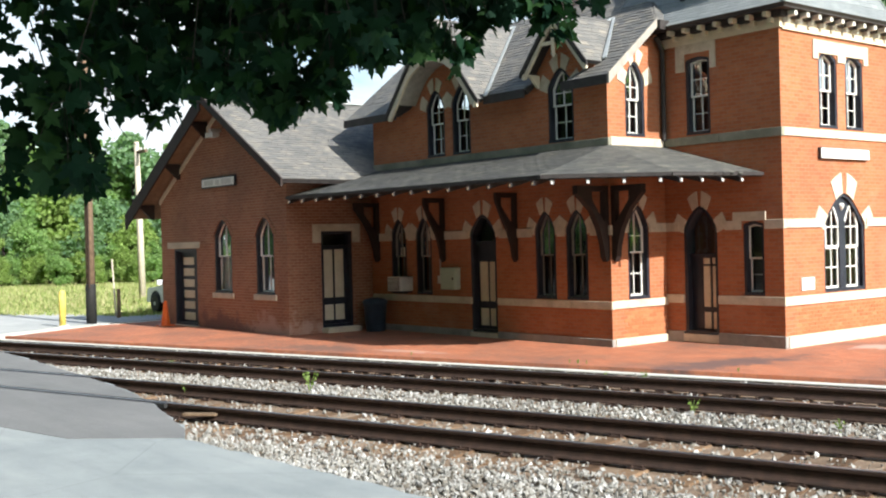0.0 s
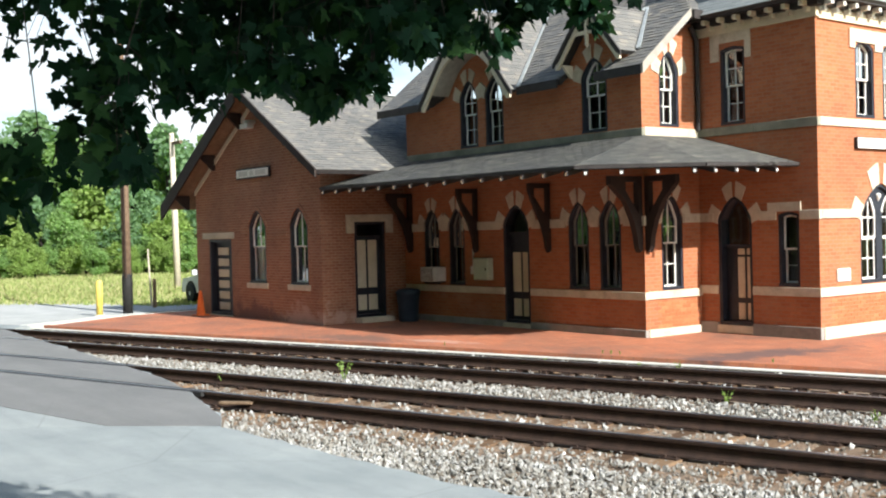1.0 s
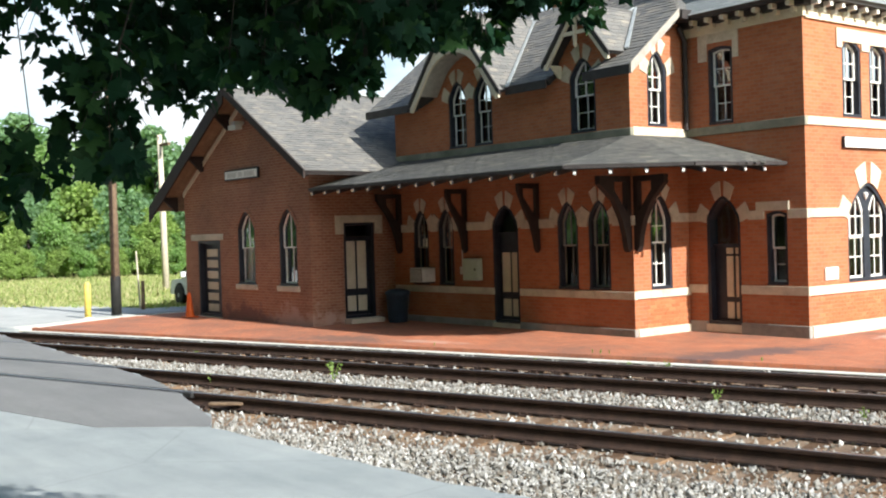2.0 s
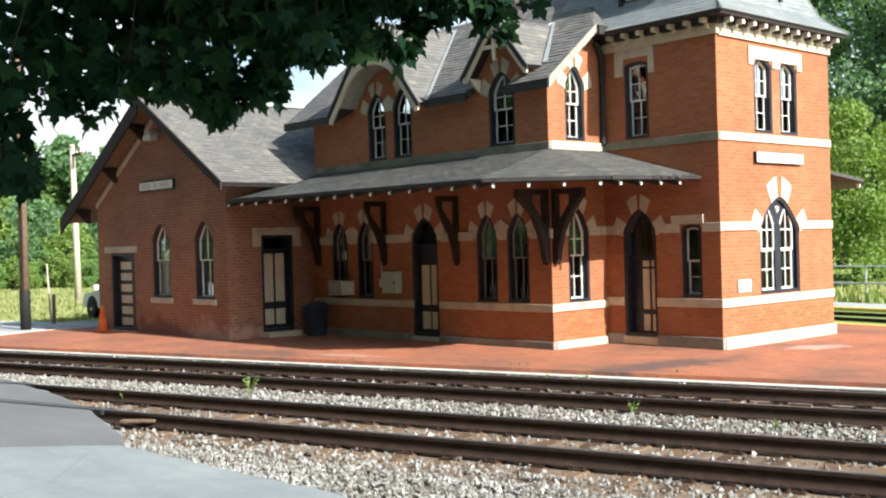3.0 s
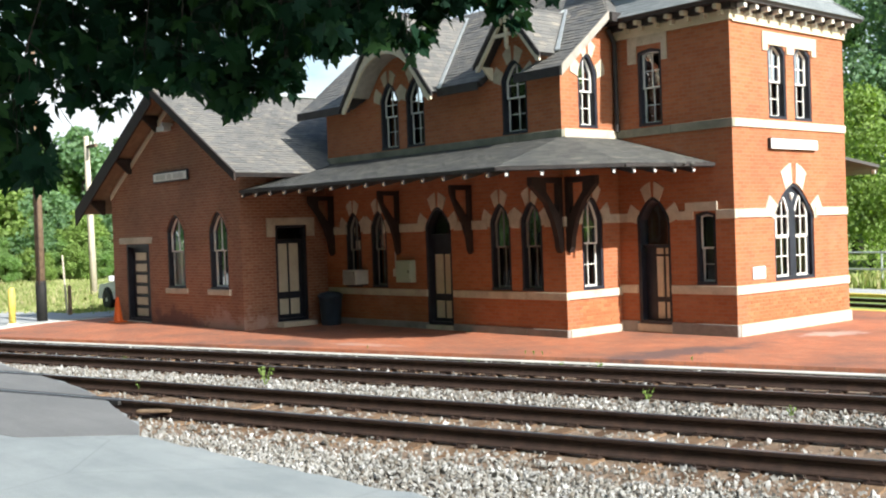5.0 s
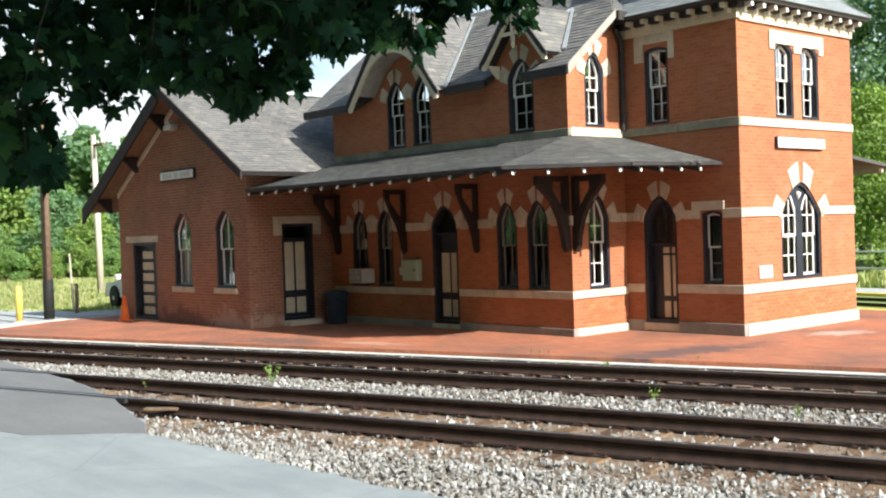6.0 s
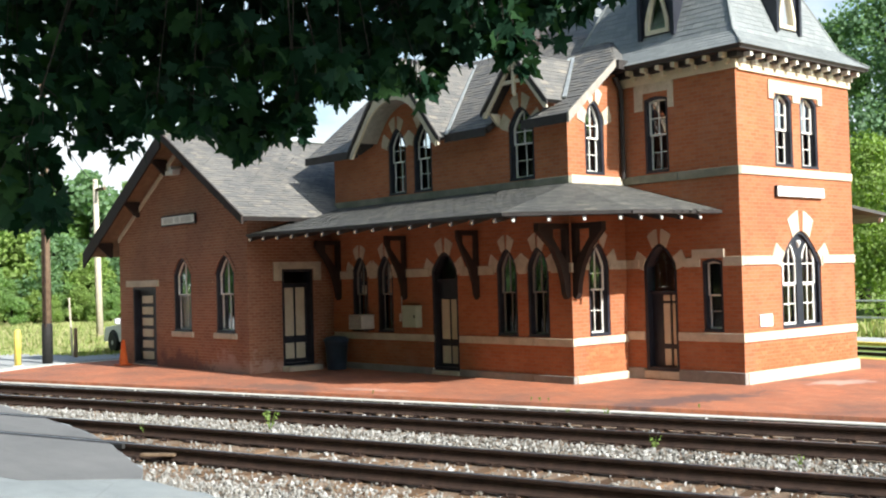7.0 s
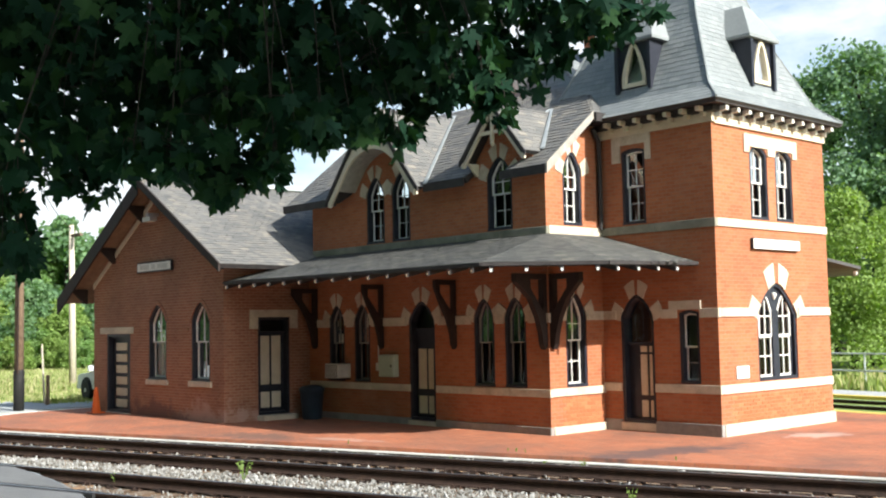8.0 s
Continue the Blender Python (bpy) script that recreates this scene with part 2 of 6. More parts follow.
def islands(name, stops, rough=0.7, spec=0.35, fine=30.0, bump=0.3, translucent=0.0, metal=0.0):
    """Colour that differs from piece to piece of one joined mesh."""
    k = Mat(name, rough, metal, spec)
    a = k.ramp(k.pos.outputs["Random Per Island"], stops)
    f = k.noise(fine, 4.0)
    col = k.mix(0.35, a, k.ramp(f, [(0.3, (0.6, 0.6, 0.6)), (0.7, (1.25, 1.25, 1.25))]), "MULTIPLY")
    big = k.noise(0.7, 5.0, 0.65)
    col = k.mix(0.4, col, k.ramp(big, [(0.3, (0.65, 0.65, 0.65)), (0.7, (1.2, 1.2, 1.2))]), "MULTIPLY")
    k.out(col, f, bump, 0.006)
    if translucent:
        t = k.n.new("ShaderNodeBsdfTranslucent")
        k.l.new(k.mix(1.0, col, (1.5, 1.7, 0.5), "MULTIPLY"), t.inputs["Color"])
        s = k.n.new("ShaderNodeMixShader")
        s.inputs[0].default_value = translucent
        k.l.new(k.b.outputs[0], s.inputs[1])
        k.l.new(t.outputs[0], s.inputs[2])
        k.l.new(s.outputs[0], k.n["Material Output"].inputs["Surface"])
    return k.m


M_SLATE = islands("grey_slate", [(0.0, (0.12, 0.12, 0.118)), (0.35, (0.148, 0.146, 0.139)), (0.75, (0.172, 0.166, 0.153)), (0.95, (0.20, 0.188, 0.166)), (1.0, (0.25, 0.23, 0.195))], 0.6, 0.4)
M_SLATE_B = islands("blue_grey_slate", [(0.0, (0.20, 0.222, 0.225)), (0.5, (0.23, 0.25, 0.255)), (1.0, (0.265, 0.285, 0.285))], 0.55, 0.4)
M_SLATE_C = islands("dark_weathered_slate", [(0.0, (0.07, 0.072, 0.07)), (0.5, (0.098, 0.098, 0.092)), (0.92, (0.125, 0.123, 0.11)), (1.0, (0.17, 0.165, 0.135))], 0.7, 0.3)
M_BALLAST = islands("broken_ballast_stone", [(0.0, (0.15, 0.13, 0.105)), (0.3, (0.23, 0.222, 0.20)), (0.7, (0.30, 0.30, 0.285)), (0.94, (0.38, 0.38, 0.37)), (1.0, (0.60, 0.60, 0.58))], 0.9, 0.25)
# leaf green set near black, with the crown's own shade in it
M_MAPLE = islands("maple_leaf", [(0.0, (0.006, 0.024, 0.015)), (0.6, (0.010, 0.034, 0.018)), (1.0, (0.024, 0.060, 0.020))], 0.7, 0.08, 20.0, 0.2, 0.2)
M_FOLIAGE = islands("tree_foliage", [(0.0, (0.14, 0.23, 0.085)), (0.5, (0.20, 0.32, 0.12)), (1.0, (0.27, 0.40, 0.16))], 0.6, 0.3, 9.0, 0.2, 0.5)
M_FOLIAGE_D = islands("dark_tree_foliage", [(0.0, (0.11, 0.20, 0.11)), (0.5, (0.16, 0.27, 0.145)), (1.0, (0.21, 0.33, 0.17))], 0.6, 0.3, 9.0, 0.2, 0.45)
M_FOLIAGE_L = islands("light_tree_foliage", [(0.0, (0.14, 0.21, 0.055)), (0.5, (0.20, 0.30, 0.08)), (1.0, (0.27, 0.37, 0.11))], 0.6, 0.3, 9.0, 0.2, 0.35)
M_FOLIAGE_T = islands("deep_green_foliage", [(0.0, (0.095, 0.17, 0.105)), (0.5, (0.14, 0.24, 0.14)), (1.0, (0.20, 0.32, 0.17))], 0.6, 0.3, 9.0, 0.2, 0.35)
M_GRASS = islands("tall_grass", [(0.0, (0.20, 0.27, 0.08)), (0.45, (0.31, 0.36, 0.14)), (0.75, (0.41, 0.40, 0.20)), (1.0, (0.48, 0.42, 0.26))], 0.8, 0.2, 9.0, 0.1, 0.3)


def timber_tie():
    k = Mat("weathered_tie_timber", 0.95, spec=0.15)
    info = k.n.new("ShaderNodeObjectInfo")
    base = k.ramp(info.outputs["Random"], [(0.0, (0.095, 0.058, 0.036)), (0.5, (0.15, 0.094, 0.056)), (1.0, (0.215, 0.14, 0.085))])
    f = k.noise(26.0, 6.0)
    return k.out(k.mix(0.5, base, k.ramp(f, [(0.3, (0.45, 0.45, 0.45)), (0.7, (1.3, 1.3, 1.3))]), "MULTIPLY"), f, 0.7, 0.02)


M_TIE = timber_tie()


def single_brick():
    k = Mat("single_red_brick", 0.85, spec=0.25)
    info = k.n.new("ShaderNodeObjectInfo")
    base = k.ramp(info.outputs["Random"], [(0.0, (0.34, 0.115, 0.048)), (0.5, (0.38, 0.134, 0.057)), (1.0, (0.43, 0.166, 0.074))])
    f = k.noise(40.0, 5.0)
    return k.out(k.mix(0.4, base, k.ramp(f, [(0.3, (0.6, 0.6, 0.6)), (0.7, (1.25, 1.25, 1.25))]), "MULTIPLY"), f, 0.4, 0.006)


M_PIECE = single_brick()


def window_glass():
    m = bpy.data.materials.new("old_window_glass")
    m.use_nodes = True
    n, l = m.node_tree.nodes, m.node_tree.links
    t, g, f, s = n.new("ShaderNodeBsdfTransparent"), n.new("ShaderNodeBsdfGlossy"), n.new("ShaderNodeFresnel"), n.new("ShaderNodeMixShader")
    t.inputs["Color"].default_value = (0.88, 0.90, 0.90, 1)
    g.inputs["Roughness"].default_value = 0.03
    f.inputs["IOR"].default_value = 1.5
    w, b = n.new("ShaderNodeTexNoise"), n.new("ShaderNodeBump")
    w.inputs["Scale"].default_value, b.inputs["Strength"].default_value, b.inputs["Distance"].default_value = 2.5, 0.12, 0.02
    l.new(w.outputs["Fac"], b.inputs["Height"])
    l.new(b.outputs["Normal"], g.inputs["Normal"])
    l.new(f.outputs[0], s.inputs[0])
    l.new(t.outputs[0], s.inputs[1])
    l.new(g.outputs[0], s.inputs[2])
    l.new(s.outputs[0], n["Material Output"].inputs["Surface"])
    return m


M_GLASS = window_glass()


# ---------- mesh helpers ----------
def mesh_of(name, bm, material, smooth=False):
    me = bpy.data.meshes.new(name)
    bmesh.ops.recalc_face_normals(bm, faces=bm.faces)
    bm.to_mesh(me)
    bm.free()
    me.materials.append(material)
    if smooth:
        me.shade_smooth()
    return me


def part(name, bm, material, parent=None, label="", smooth=False):
    """Link a bmesh as one mesh object under a thing or a part."""
    ob = new(name, mesh_of(name, bm, material, smooth))
    if parent is not None:
        ob.parent = parent
    return tagged(ob, label)


def thing(name, label, category, place=(0, 0, 0), kind="", group="", turn=0.0):
    ob = new(name)
    ob.empty_display_size = 0.2
    ob.matrix_basis = pose(*place, 0, 0, turn)
    return tagged(ob, label, category, group, kind)


def box(bm, x0, y0, z0, x1, y1, z1):
    vs = [bm.verts.new(p) for p in ((x0, y0, z0), (x1, y0, z0), (x1, y1, z0), (x0, y1, z0), (x0, y0, z1), (x1, y0, z1), (x1, y1, z1), (x0, y1, z1))]
    for f in ((0, 3, 2, 1), (4, 5, 6, 7), (0, 1, 5, 4), (1, 2, 6, 5), (2, 3, 7, 6), (3, 0, 4, 7)):
        bm.faces.new([vs[i] for i in f])
    return bm


def boxes(*list_of):
    bm = bmesh.new()
    for b in list_of:
        box(bm, *b)
    return bm


def worn(bm, width=0.012, seg=1):
    bmesh.ops.bevel(bm, geom=list(bm.edges), offset=width, segments=seg, affect="EDGES", clamp_overlap=True)
    return bm


def prism(bm, pts, shift, holes=()):
    """A flat outline of 3D points, thickened by the vector shift, with holes through it."""
    loops = [[Vector(p) for p in pts]] + [[Vector(p) for p in h] for h in holes]
    tris = tessellate_polygon(loops)
    shift = Vector(shift)
    flat = [p for lp in loops for p in lp]
    a = [bm.verts.new(p) for p in flat]
    b = [bm.verts.new(p + shift) for p in flat]
    for t in tris:
        try:
            bm.faces.new([a[i] for i in t])
            bm.faces.new([b[i] for i in reversed(t)])
        except ValueError:
            pass
    k = 0
    for lp in loops:
        n = len(lp)
        for i in range(n):
            j = (i + 1) % n
            bm.faces.new((a[k + i], a[k + j], b[k + j], b[k + i]))
        k += n
    return bm


def tube(bm, path, radii, sides=8):
    """A round tapered tube along points."""
    rings = []
    pts = [Vector(p) for p in path]
    for i, p in enumerate(pts):
        d = (pts[min(i + 1, len(pts) - 1)] - pts[max(i - 1, 0)]).normalized()
        a = d.orthogonal().normalized()
        c = d.cross(a)
        rings.append([bm.verts.new(p + radii[i] * (a * math.cos(t) + c * math.sin(t))) for t in (2 * math.pi * k / sides for k in range(sides))])
    for r, s in zip(rings, rings[1:]):
        for k in range(sides):
            bm.faces.new((r[k], r[(k + 1) % sides], s[(k + 1) % sides], s[k]))
    bm.faces.new(list(reversed(rings[0])))
    bm.faces.new(rings[-1])
    return bm


def lathe(bm, profile, centre=(0, 0, 0), sides=16):
    rings = []
    for r, z in profile:
        rings.append([bm.verts.new((centre[0] + r * math.cos(2 * math.pi * k / sides), centre[1] + r * math.sin(2 * math.pi * k / sides), centre[2] + z)) for k in range(sides)])
    for a, b in zip(rings, rings[1:]):
        for k in range(sides):
            bm.faces.new((a[k], a[(k + 1) % sides], b[(k + 1) % sides], b[k]))
    bm.faces.new(list(reversed(rings[0])))
    bm.faces.new(rings[-1])
    return bm


def raw(name, verts, faces, material, parent=None, label=""):
    me = bpy.data.meshes.new(name)
    me.from_pydata(verts, [], faces)
    me.update()
    me.materials.append(material)
    ob = new(name, me)
    if parent is not None:
        ob.parent = parent
    return tagged(ob, label)


# ---------- plan ----------
TRACK = 15.53  # degrees between the tracks and the station front
CU, SU = math.cos(radians(TRACK)), math.sin(radians(TRACK))
RAIL_TOP = 0.013


def at_track(s, d, z=0.0):
    """World place from the distance along and across the tracks."""
    return Vector((s * CU - d * SU, s * SU + d * CU, z))


BACK = -10.0  # degrees of the line behind the station
CB, SB = math.cos(radians(BACK)), math.sin(radians(BACK))


def at_back(s, d, z=0.0):
    return Vector((s * CB - d * SB, s * SB + d * CB, z))

# ---------- ground, road, platform, tracks ----------
def ground():
    n, verts, faces = 70, [], []
    ticks = [math.copysign(abs(i / n) ** 2.2 * 900, i) for i in range(-n, n + 1)]
    for b in ticks:
        for a in ticks:
            d, z = b + 22, -0.08
            if 14.2 < d < 27:
                z = -0.34
            elif d > 60:
                z = -0.08 + 0.012 * min(d - 60, 60)
            p = at_track(a - 15, d, z)
            verts.append(p)
    m = len(ticks)
    for j in range(m - 1):
        for i in range(m - 1):
            faces.append((j * m + i, j * m + i + 1, (j + 1) * m + i + 1, (j + 1) * m + i))
    tagged(raw("ground", verts, faces, M_GROUND), "grassy ground reaching away to the woods", "ground", kind="structure")


def slab(name, pts, top, bottom, material, label, category):
    bm = bmesh.new()
    prism(bm, [(p[0], p[1], bottom) for p in pts], (0, 0, top - bottom))
    ob = part(name, bm, material)
    return tagged(ob, label, category, kind="structure")


ROAD_EDGE = [(-21.6, 24.2), (-21.4, 23.35), (-19.2, 22.5), (-16.4, 21.5), (-14.2, 20.7), (-11.9, 19.85), (-10.0, 19.1), (-8.3, 18.3), (-6.9, 17.45), (-6.05, 16.95), (-5.55, 16.5), (-4.6, 16.3), (-3.1, 15.95), (-1.5, 15.6), (1.5, 15.2), (6, 14.9), (24, 14.7)]


def edge_d(s):
    """How far across the road reaches at this place along the tracks."""
    if s <= ROAD_EDGE[0][0]:
        return 24.2
    for (a, b), (c, d) in zip(ROAD_EDGE, ROAD_EDGE[1:]):
        if a <= s <= c:
            return b + (d - b) * (s - a) / max(c - a, 1e-6)
    return 14.7


def road():
    pts = []
    rnd = random.Random(3)
    for (a, b), (c, d) in zip(ROAD_EDGE, ROAD_EDGE[1:]):
        k = max(2, int(math.hypot(c - a, d - b) / 0.25))
        for i in range(k):
            t = i / k
            pts.append(at_track(a + (c - a) * t + rnd.uniform(-0.03, 0.03), b + (d - b) * t + rnd.uniform(-0.05, 0.05)))
    pts += [at_track(24, -12), at_track(-70, -12), at_track(-70, 24.2)]
    slab("road", pts, 0.0, -0.3, M_ASPHALT, "worn pale grey asphalt road over the level crossing", "road")
    # newer, darker asphalt beside the rails of the crossing
    dark = [at_track(s, edge_d(s) - 0.02) for s in (-5.6, -6.05, -6.9, -8.3, -10.0, -11.9, -14.2, -16.4, -19.2, -21.3)] + [at_track(-30, 24.1), at_track(-60, 24.1), at_track(-60, 17.2), at_track(-30, 16.9), at_track(-14, 16.6), at_track(-9.2, 16.05), at_track(-6.8, 15.85)]
    slab("road_patch", dark, 0.006, -0.1, M_PATCH, "newer dark asphalt strip across the rails", "road")
    lot = [at_track(-22.4, 24.35), at_track(-22.9, 27.8), (-29.9, 22.6), (-30.2, 32.0), (-33, 27), (-32.2, 23.1), (-37, 22.5), (-43.5, 21.6), (-75, 15), (-75, 1)]
    slab("gravel_lot", lot, -0.012, -0.3, M_GRAVEL, "pale gravel lot beside the platform end", "gravel lot")


def platform():
    # the lines before and behind the station come together at the right
    pts = [at_track(-21.5, 24.5), at_track(18.6, 24.5), at_back(5.6, 30.78), at_back(-36, 30.78), (-29.6, 30), (-29.4, 23.5), (-28.95, 20.85)]
    slab("platform", pts, 0.0, -0.3, M_PAVING, "red brick station platform with dark stains", "platform")
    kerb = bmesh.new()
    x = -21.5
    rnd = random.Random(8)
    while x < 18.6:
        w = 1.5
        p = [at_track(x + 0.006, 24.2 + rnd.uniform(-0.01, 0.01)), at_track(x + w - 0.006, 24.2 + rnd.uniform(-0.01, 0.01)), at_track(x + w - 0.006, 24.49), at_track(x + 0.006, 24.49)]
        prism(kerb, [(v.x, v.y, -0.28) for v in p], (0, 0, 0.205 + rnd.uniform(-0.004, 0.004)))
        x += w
    tagged(part("platform_kerb", kerb, M_KERB), "weathered concrete kerb along the platform edge, darkened for its shaded face", "kerb", kind="structure")
    slab("edge_line", [at_track(-21.5, 24.26), at_track(18.6, 24.26), at_track(18.6, 24.48), at_track(-21.5, 24.48)], -0.066, -0.09, M_CONC, "worn white painted line on the platform kerb", "line")
    line = [at_track(-21.5, 24.62), at_track(-21.36, 24.62), (-28.8, 20.85), (-29.25, 23.5), (-29.4, 23.5), (-28.95, 20.85)]
    slab("end_line", line, 0.005, -0.02, M_WHITE, "white painted line at the platform end", "line")
    for name, d in (("back_line", 30.55), ("far_line", 35.2)):
        slab(name, [at_back(-40, d), at_back(5.2, d), at_back(5.2, d + 0.3), at_back(-40, d + 0.3)], 0.006, -0.3, M_YELLOW, "yellow painted platform edge line", "line")
    slab("far_platform", [at_back(-40, 35.5), at_back(14, 35.5), at_back(14, 37.2), at_back(-40, 37.2)], 0.0, -0.3, M_GRAVEL, "pale far platform beside the rear track", "platform")


def rail_mesh(length, head):
    """Half the section of a flat-bottom rail, mirrored and run along x; head True gives the running surface alone."""
    if head:
        prof = [(0.034, 0.1735), (0.028, 0.1765), (-0.028, 0.1765), (-0.034, 0.1735)]
    else:
        half = [(0.07, 0.0), (0.07, 0.012), (0.022, 0.03), (0.010, 0.05), (0.010, 0.12), (0.034, 0.135), (0.037, 0.165), (0.030, 0.173)]
        prof = half + [(-y, z) for y, z in reversed(half)]
    bm = bmesh.new()
    prism(bm, [(0, y, z) for y, z in prof], (length, 0, 0))
    return bm


def railway(name, label, place, d0, s0, s1, keep, seed):
    """A track of two rails on timber ties. keep(s): whether a tie shows there."""
    rnd = random.Random(seed)
    tr = thing(name, label, "railway track", place(0, d0, -0.16), group="tracks past the station")
    turn = math.degrees(math.atan2((place(1, 0) - place(0, 0)).y, (place(1, 0) - place(0, 0)).x))
    tr.matrix_basis = pose(*place(0, d0, RAIL_TOP - 0.176), 0, 0, turn)
    for side in (-0.7525, 0.7525):
        r = part("rail", rail_mesh(s1 - s0, False), M_RUST, tr)
        r.location = (s0, side, 0)
        h = part("rail_head", rail_mesh(s1 - s0, True), M_RAILTOP, r, "polished steel running surface")
    tie = bmesh.new()
    box(tie, -0.115, -1.3, -0.17, 0.115, 1.3, -0.012)
    worn(tie, 0.015)
    tie = mesh_of("tie", tie, M_TIE)
    plate = bmesh.new()
    box(plate, -0.09, -0.15, -0.012, 0.09, 0.15, 0.006)
    for a in (-0.06, 0.06):
        for b in (-0.11, 0.11):
            box(plate, a - 0.012, b - 0.014, 0.006, a + 0.012, b + 0.014, 0.03)
    plate = mesh_of("tie_plate", plate, M_RUST)
    s = s0
    while s < s1:
        if keep(s):
            t = new("tie", tie)
            t.parent = tr
            t.matrix_basis = pose(s + rnd.uniform(-0.03, 0.03), rnd.uniform(-0.06, 0.06), rnd.uniform(-0.026, -0.004), 0, 0, rnd.uniform(-2.2, 2.2))
            for side in (-0.7525, 0.7525):
                p = new("tie_plate", plate)
                p.parent = t
                p.location = (0, side, 0)
        s += 0.53
    return tr


def tracks():
    railway("near_railway_track", "rusty rails of the nearer track on weathered timber ties", at_track, 19.044, -40, 24, lambda s: s > -12.5, 1)
    railway("far_railway_track", "rusty rails of the track along the platform on weathered ties", at_track, 22.65, -40, 24, lambda s: s > -21.5, 2)
    railway("rear_railway_track", "dark rails of the track behind the station", at_back, 32.95, -30, 16, lambda s: s > -22, 5)
    bed = bmesh.new()
    prof = [(14.2, -0.30), (15.2, -0.13), (16.9, -0.17), (17.7, -0.205), (19.0, -0.195), (20.3, -0.20), (20.8, -0.14), (21.2, -0.18), (21.5, -0.205), (22.7, -0.195), (23.6, -0.21), (24.0, -0.13), (24.3, -0.08), (24.3, -0.45), (14.2, -0.45)]
    prism(bed, [at_track(-23, d, z) for d, z in prof], tuple(at_track(24, 0) - at_track(-23, 0)))
    tagged(part("ballast_bed", bed, M_BED), "rusty brown dirt and fines under the tracks", "track bed", kind="structure")
    back = bmesh.new()
    prism(back, [at_back(-40, d, z) for d, z in ((30.75, -0.2), (35.3, -0.2), (35.3, -0.4), (30.75, -0.4))], tuple(at_back(20, 0) - at_back(-40, 0)))
    tagged(part("rear_ballast_bed", back, M_BED), "brown ballast bed of the rear track", "track bed", kind="structure")


def ballast():
    """Loose broken stones: thick beside and between the tracks, thin and dirty inside the gauge."""
    rng = np.random.default_rng(11)
    octa = np.array([(1, 0, 0), (-1, 0, 0), (0, 1, 0), (0, -1, 0), (0, 0, 1), (0, 0, -1)], float)
    tri = [(0, 2, 4), (2, 1, 4), (1, 3, 4), (3, 0, 4), (2, 0, 5), (1, 2, 5), (3, 1, 5), (0, 3, 5)]
    verts, faces, count = [], [], 0

    def strip(d0, d1, number, z0, z1, s0=-21.0, s1=12.0, big=0.035):
        nonlocal count
        for _ in range(number):
            s, d = rng.uniform(s0, s1), rng.uniform(d0, d1)
            if d < edge_d(s) + 0.03:
                continue
            r = big * (0.5 + 1.05 * rng.uniform() ** 1.7)
            z = rng.uniform(z0, z1)
            p = at_track(s, d, z)
            q = octa * rng.uniform(0.6, 1.25, (6, 3)) * r * np.array([1.25, 0.95, 0.7])
            e = Euler(rng.uniform(0, 6.28, 3)).to_matrix()
            q = q @ np.array(e).T + np.array(p)
            verts.extend(map(tuple, q))
            faces.extend([(a + count, b + count, c + count) for a, b, c in tri])
            count += 6

    strip(14.6, 17.1, 38000, -0.15, -0.095, -10.0, 9.0, 0.026)
    strip(17.0, 17.75, 2600, -0.19, -0.13, -9.0, 10.0, 0.026)
    strip(17.75, 18.2, 1100, -0.215, -0.17, -9.0, 11.0, 0.026)
    strip(18.45, 19.65, 1900, -0.205, -0.165, -13.0, 11.0, 0.028)
    strip(19.95, 20.5, 2600, -0.20, -0.14, -16.0, 12.0, 0.028)
    strip(20.4, 21.3, 13000, -0.165, -0.10, -19.0, 12.0, 0.026)
    strip(21.2, 21.8, 2000, -0.21, -0.16, -19.0, 12.0, 0.027)
    strip(22.0, 23.3, 1200, -0.205, -0.165, -21.0, 14.0, 0.027)
    strip(23.6, 23.95, 900, -0.20, -0.14, -21.0, 14.0, 0.027)
    strip(23.9, 24.24, 1500, -0.13, -0.07, -21.0, 14.0, 0.022)
    tagged(raw("ballast_stones", verts, faces, M_BALLAST), "broken grey and white ballast stones beside the rails", "ballast", kind="stuff")


# ---------- station ----------
STATION = thing("station_building", "red brick two-storey railway station with slate roofs and cream stone bands", "station building", (-17.5, 26.5, 0))
INV = Matrix.Translation((17.5, -26.5, 0))


def built(name, bm, material, label="", m=None, smooth=False):
    """A part of the station, in world coordinates or at the pose m."""
    ob = part(name, bm, material, STATION, label, smooth)
    ob.matrix_parent_inverse = INV
    if m is not None:
        ob.matrix_basis = m
    return ob


def front(y):
    """The frame of a wall that faces the tracks: x along it, y inwards."""
    return pose(0, y, 0)


def side(x):
    """The frame of a wall that faces along +x: local x runs along world y, local y inwards."""
    return pose(x, 0, 0, 0, 0, 90)


def arch_top(w, zs, rise, u=0.0, n=7):
    """The top of an opening from its right to its left springing."""
    if rise <= 0:
        return [(u + w / 2, zs), (u - w / 2, zs)]
    pts = []
    for i in range(2 * n + 1):
        t = 1 - i / n
        pts.append((u + t * w / 2, zs + rise * (1 - abs(t) ** 1.7)))
    return pts


def outline(u, z0, w, h, rise):
    return [(u - w / 2, z0), (u + w / 2, z0)] + arch_top(w, z0 + h - rise, rise, u)


def lift(pts, y):
    return [(x, y, z) for x, z in pts]


def wall(name, m, shape, openings, label="red brick wall", thick=0.32, material=None):
    bm = bmesh.new()
    prism(bm, lift(shape, 0), (0, thick, 0), [lift(outline(*o), 0) for o in openings])
    return built(name, bm, material or M_BRICK, label, m)


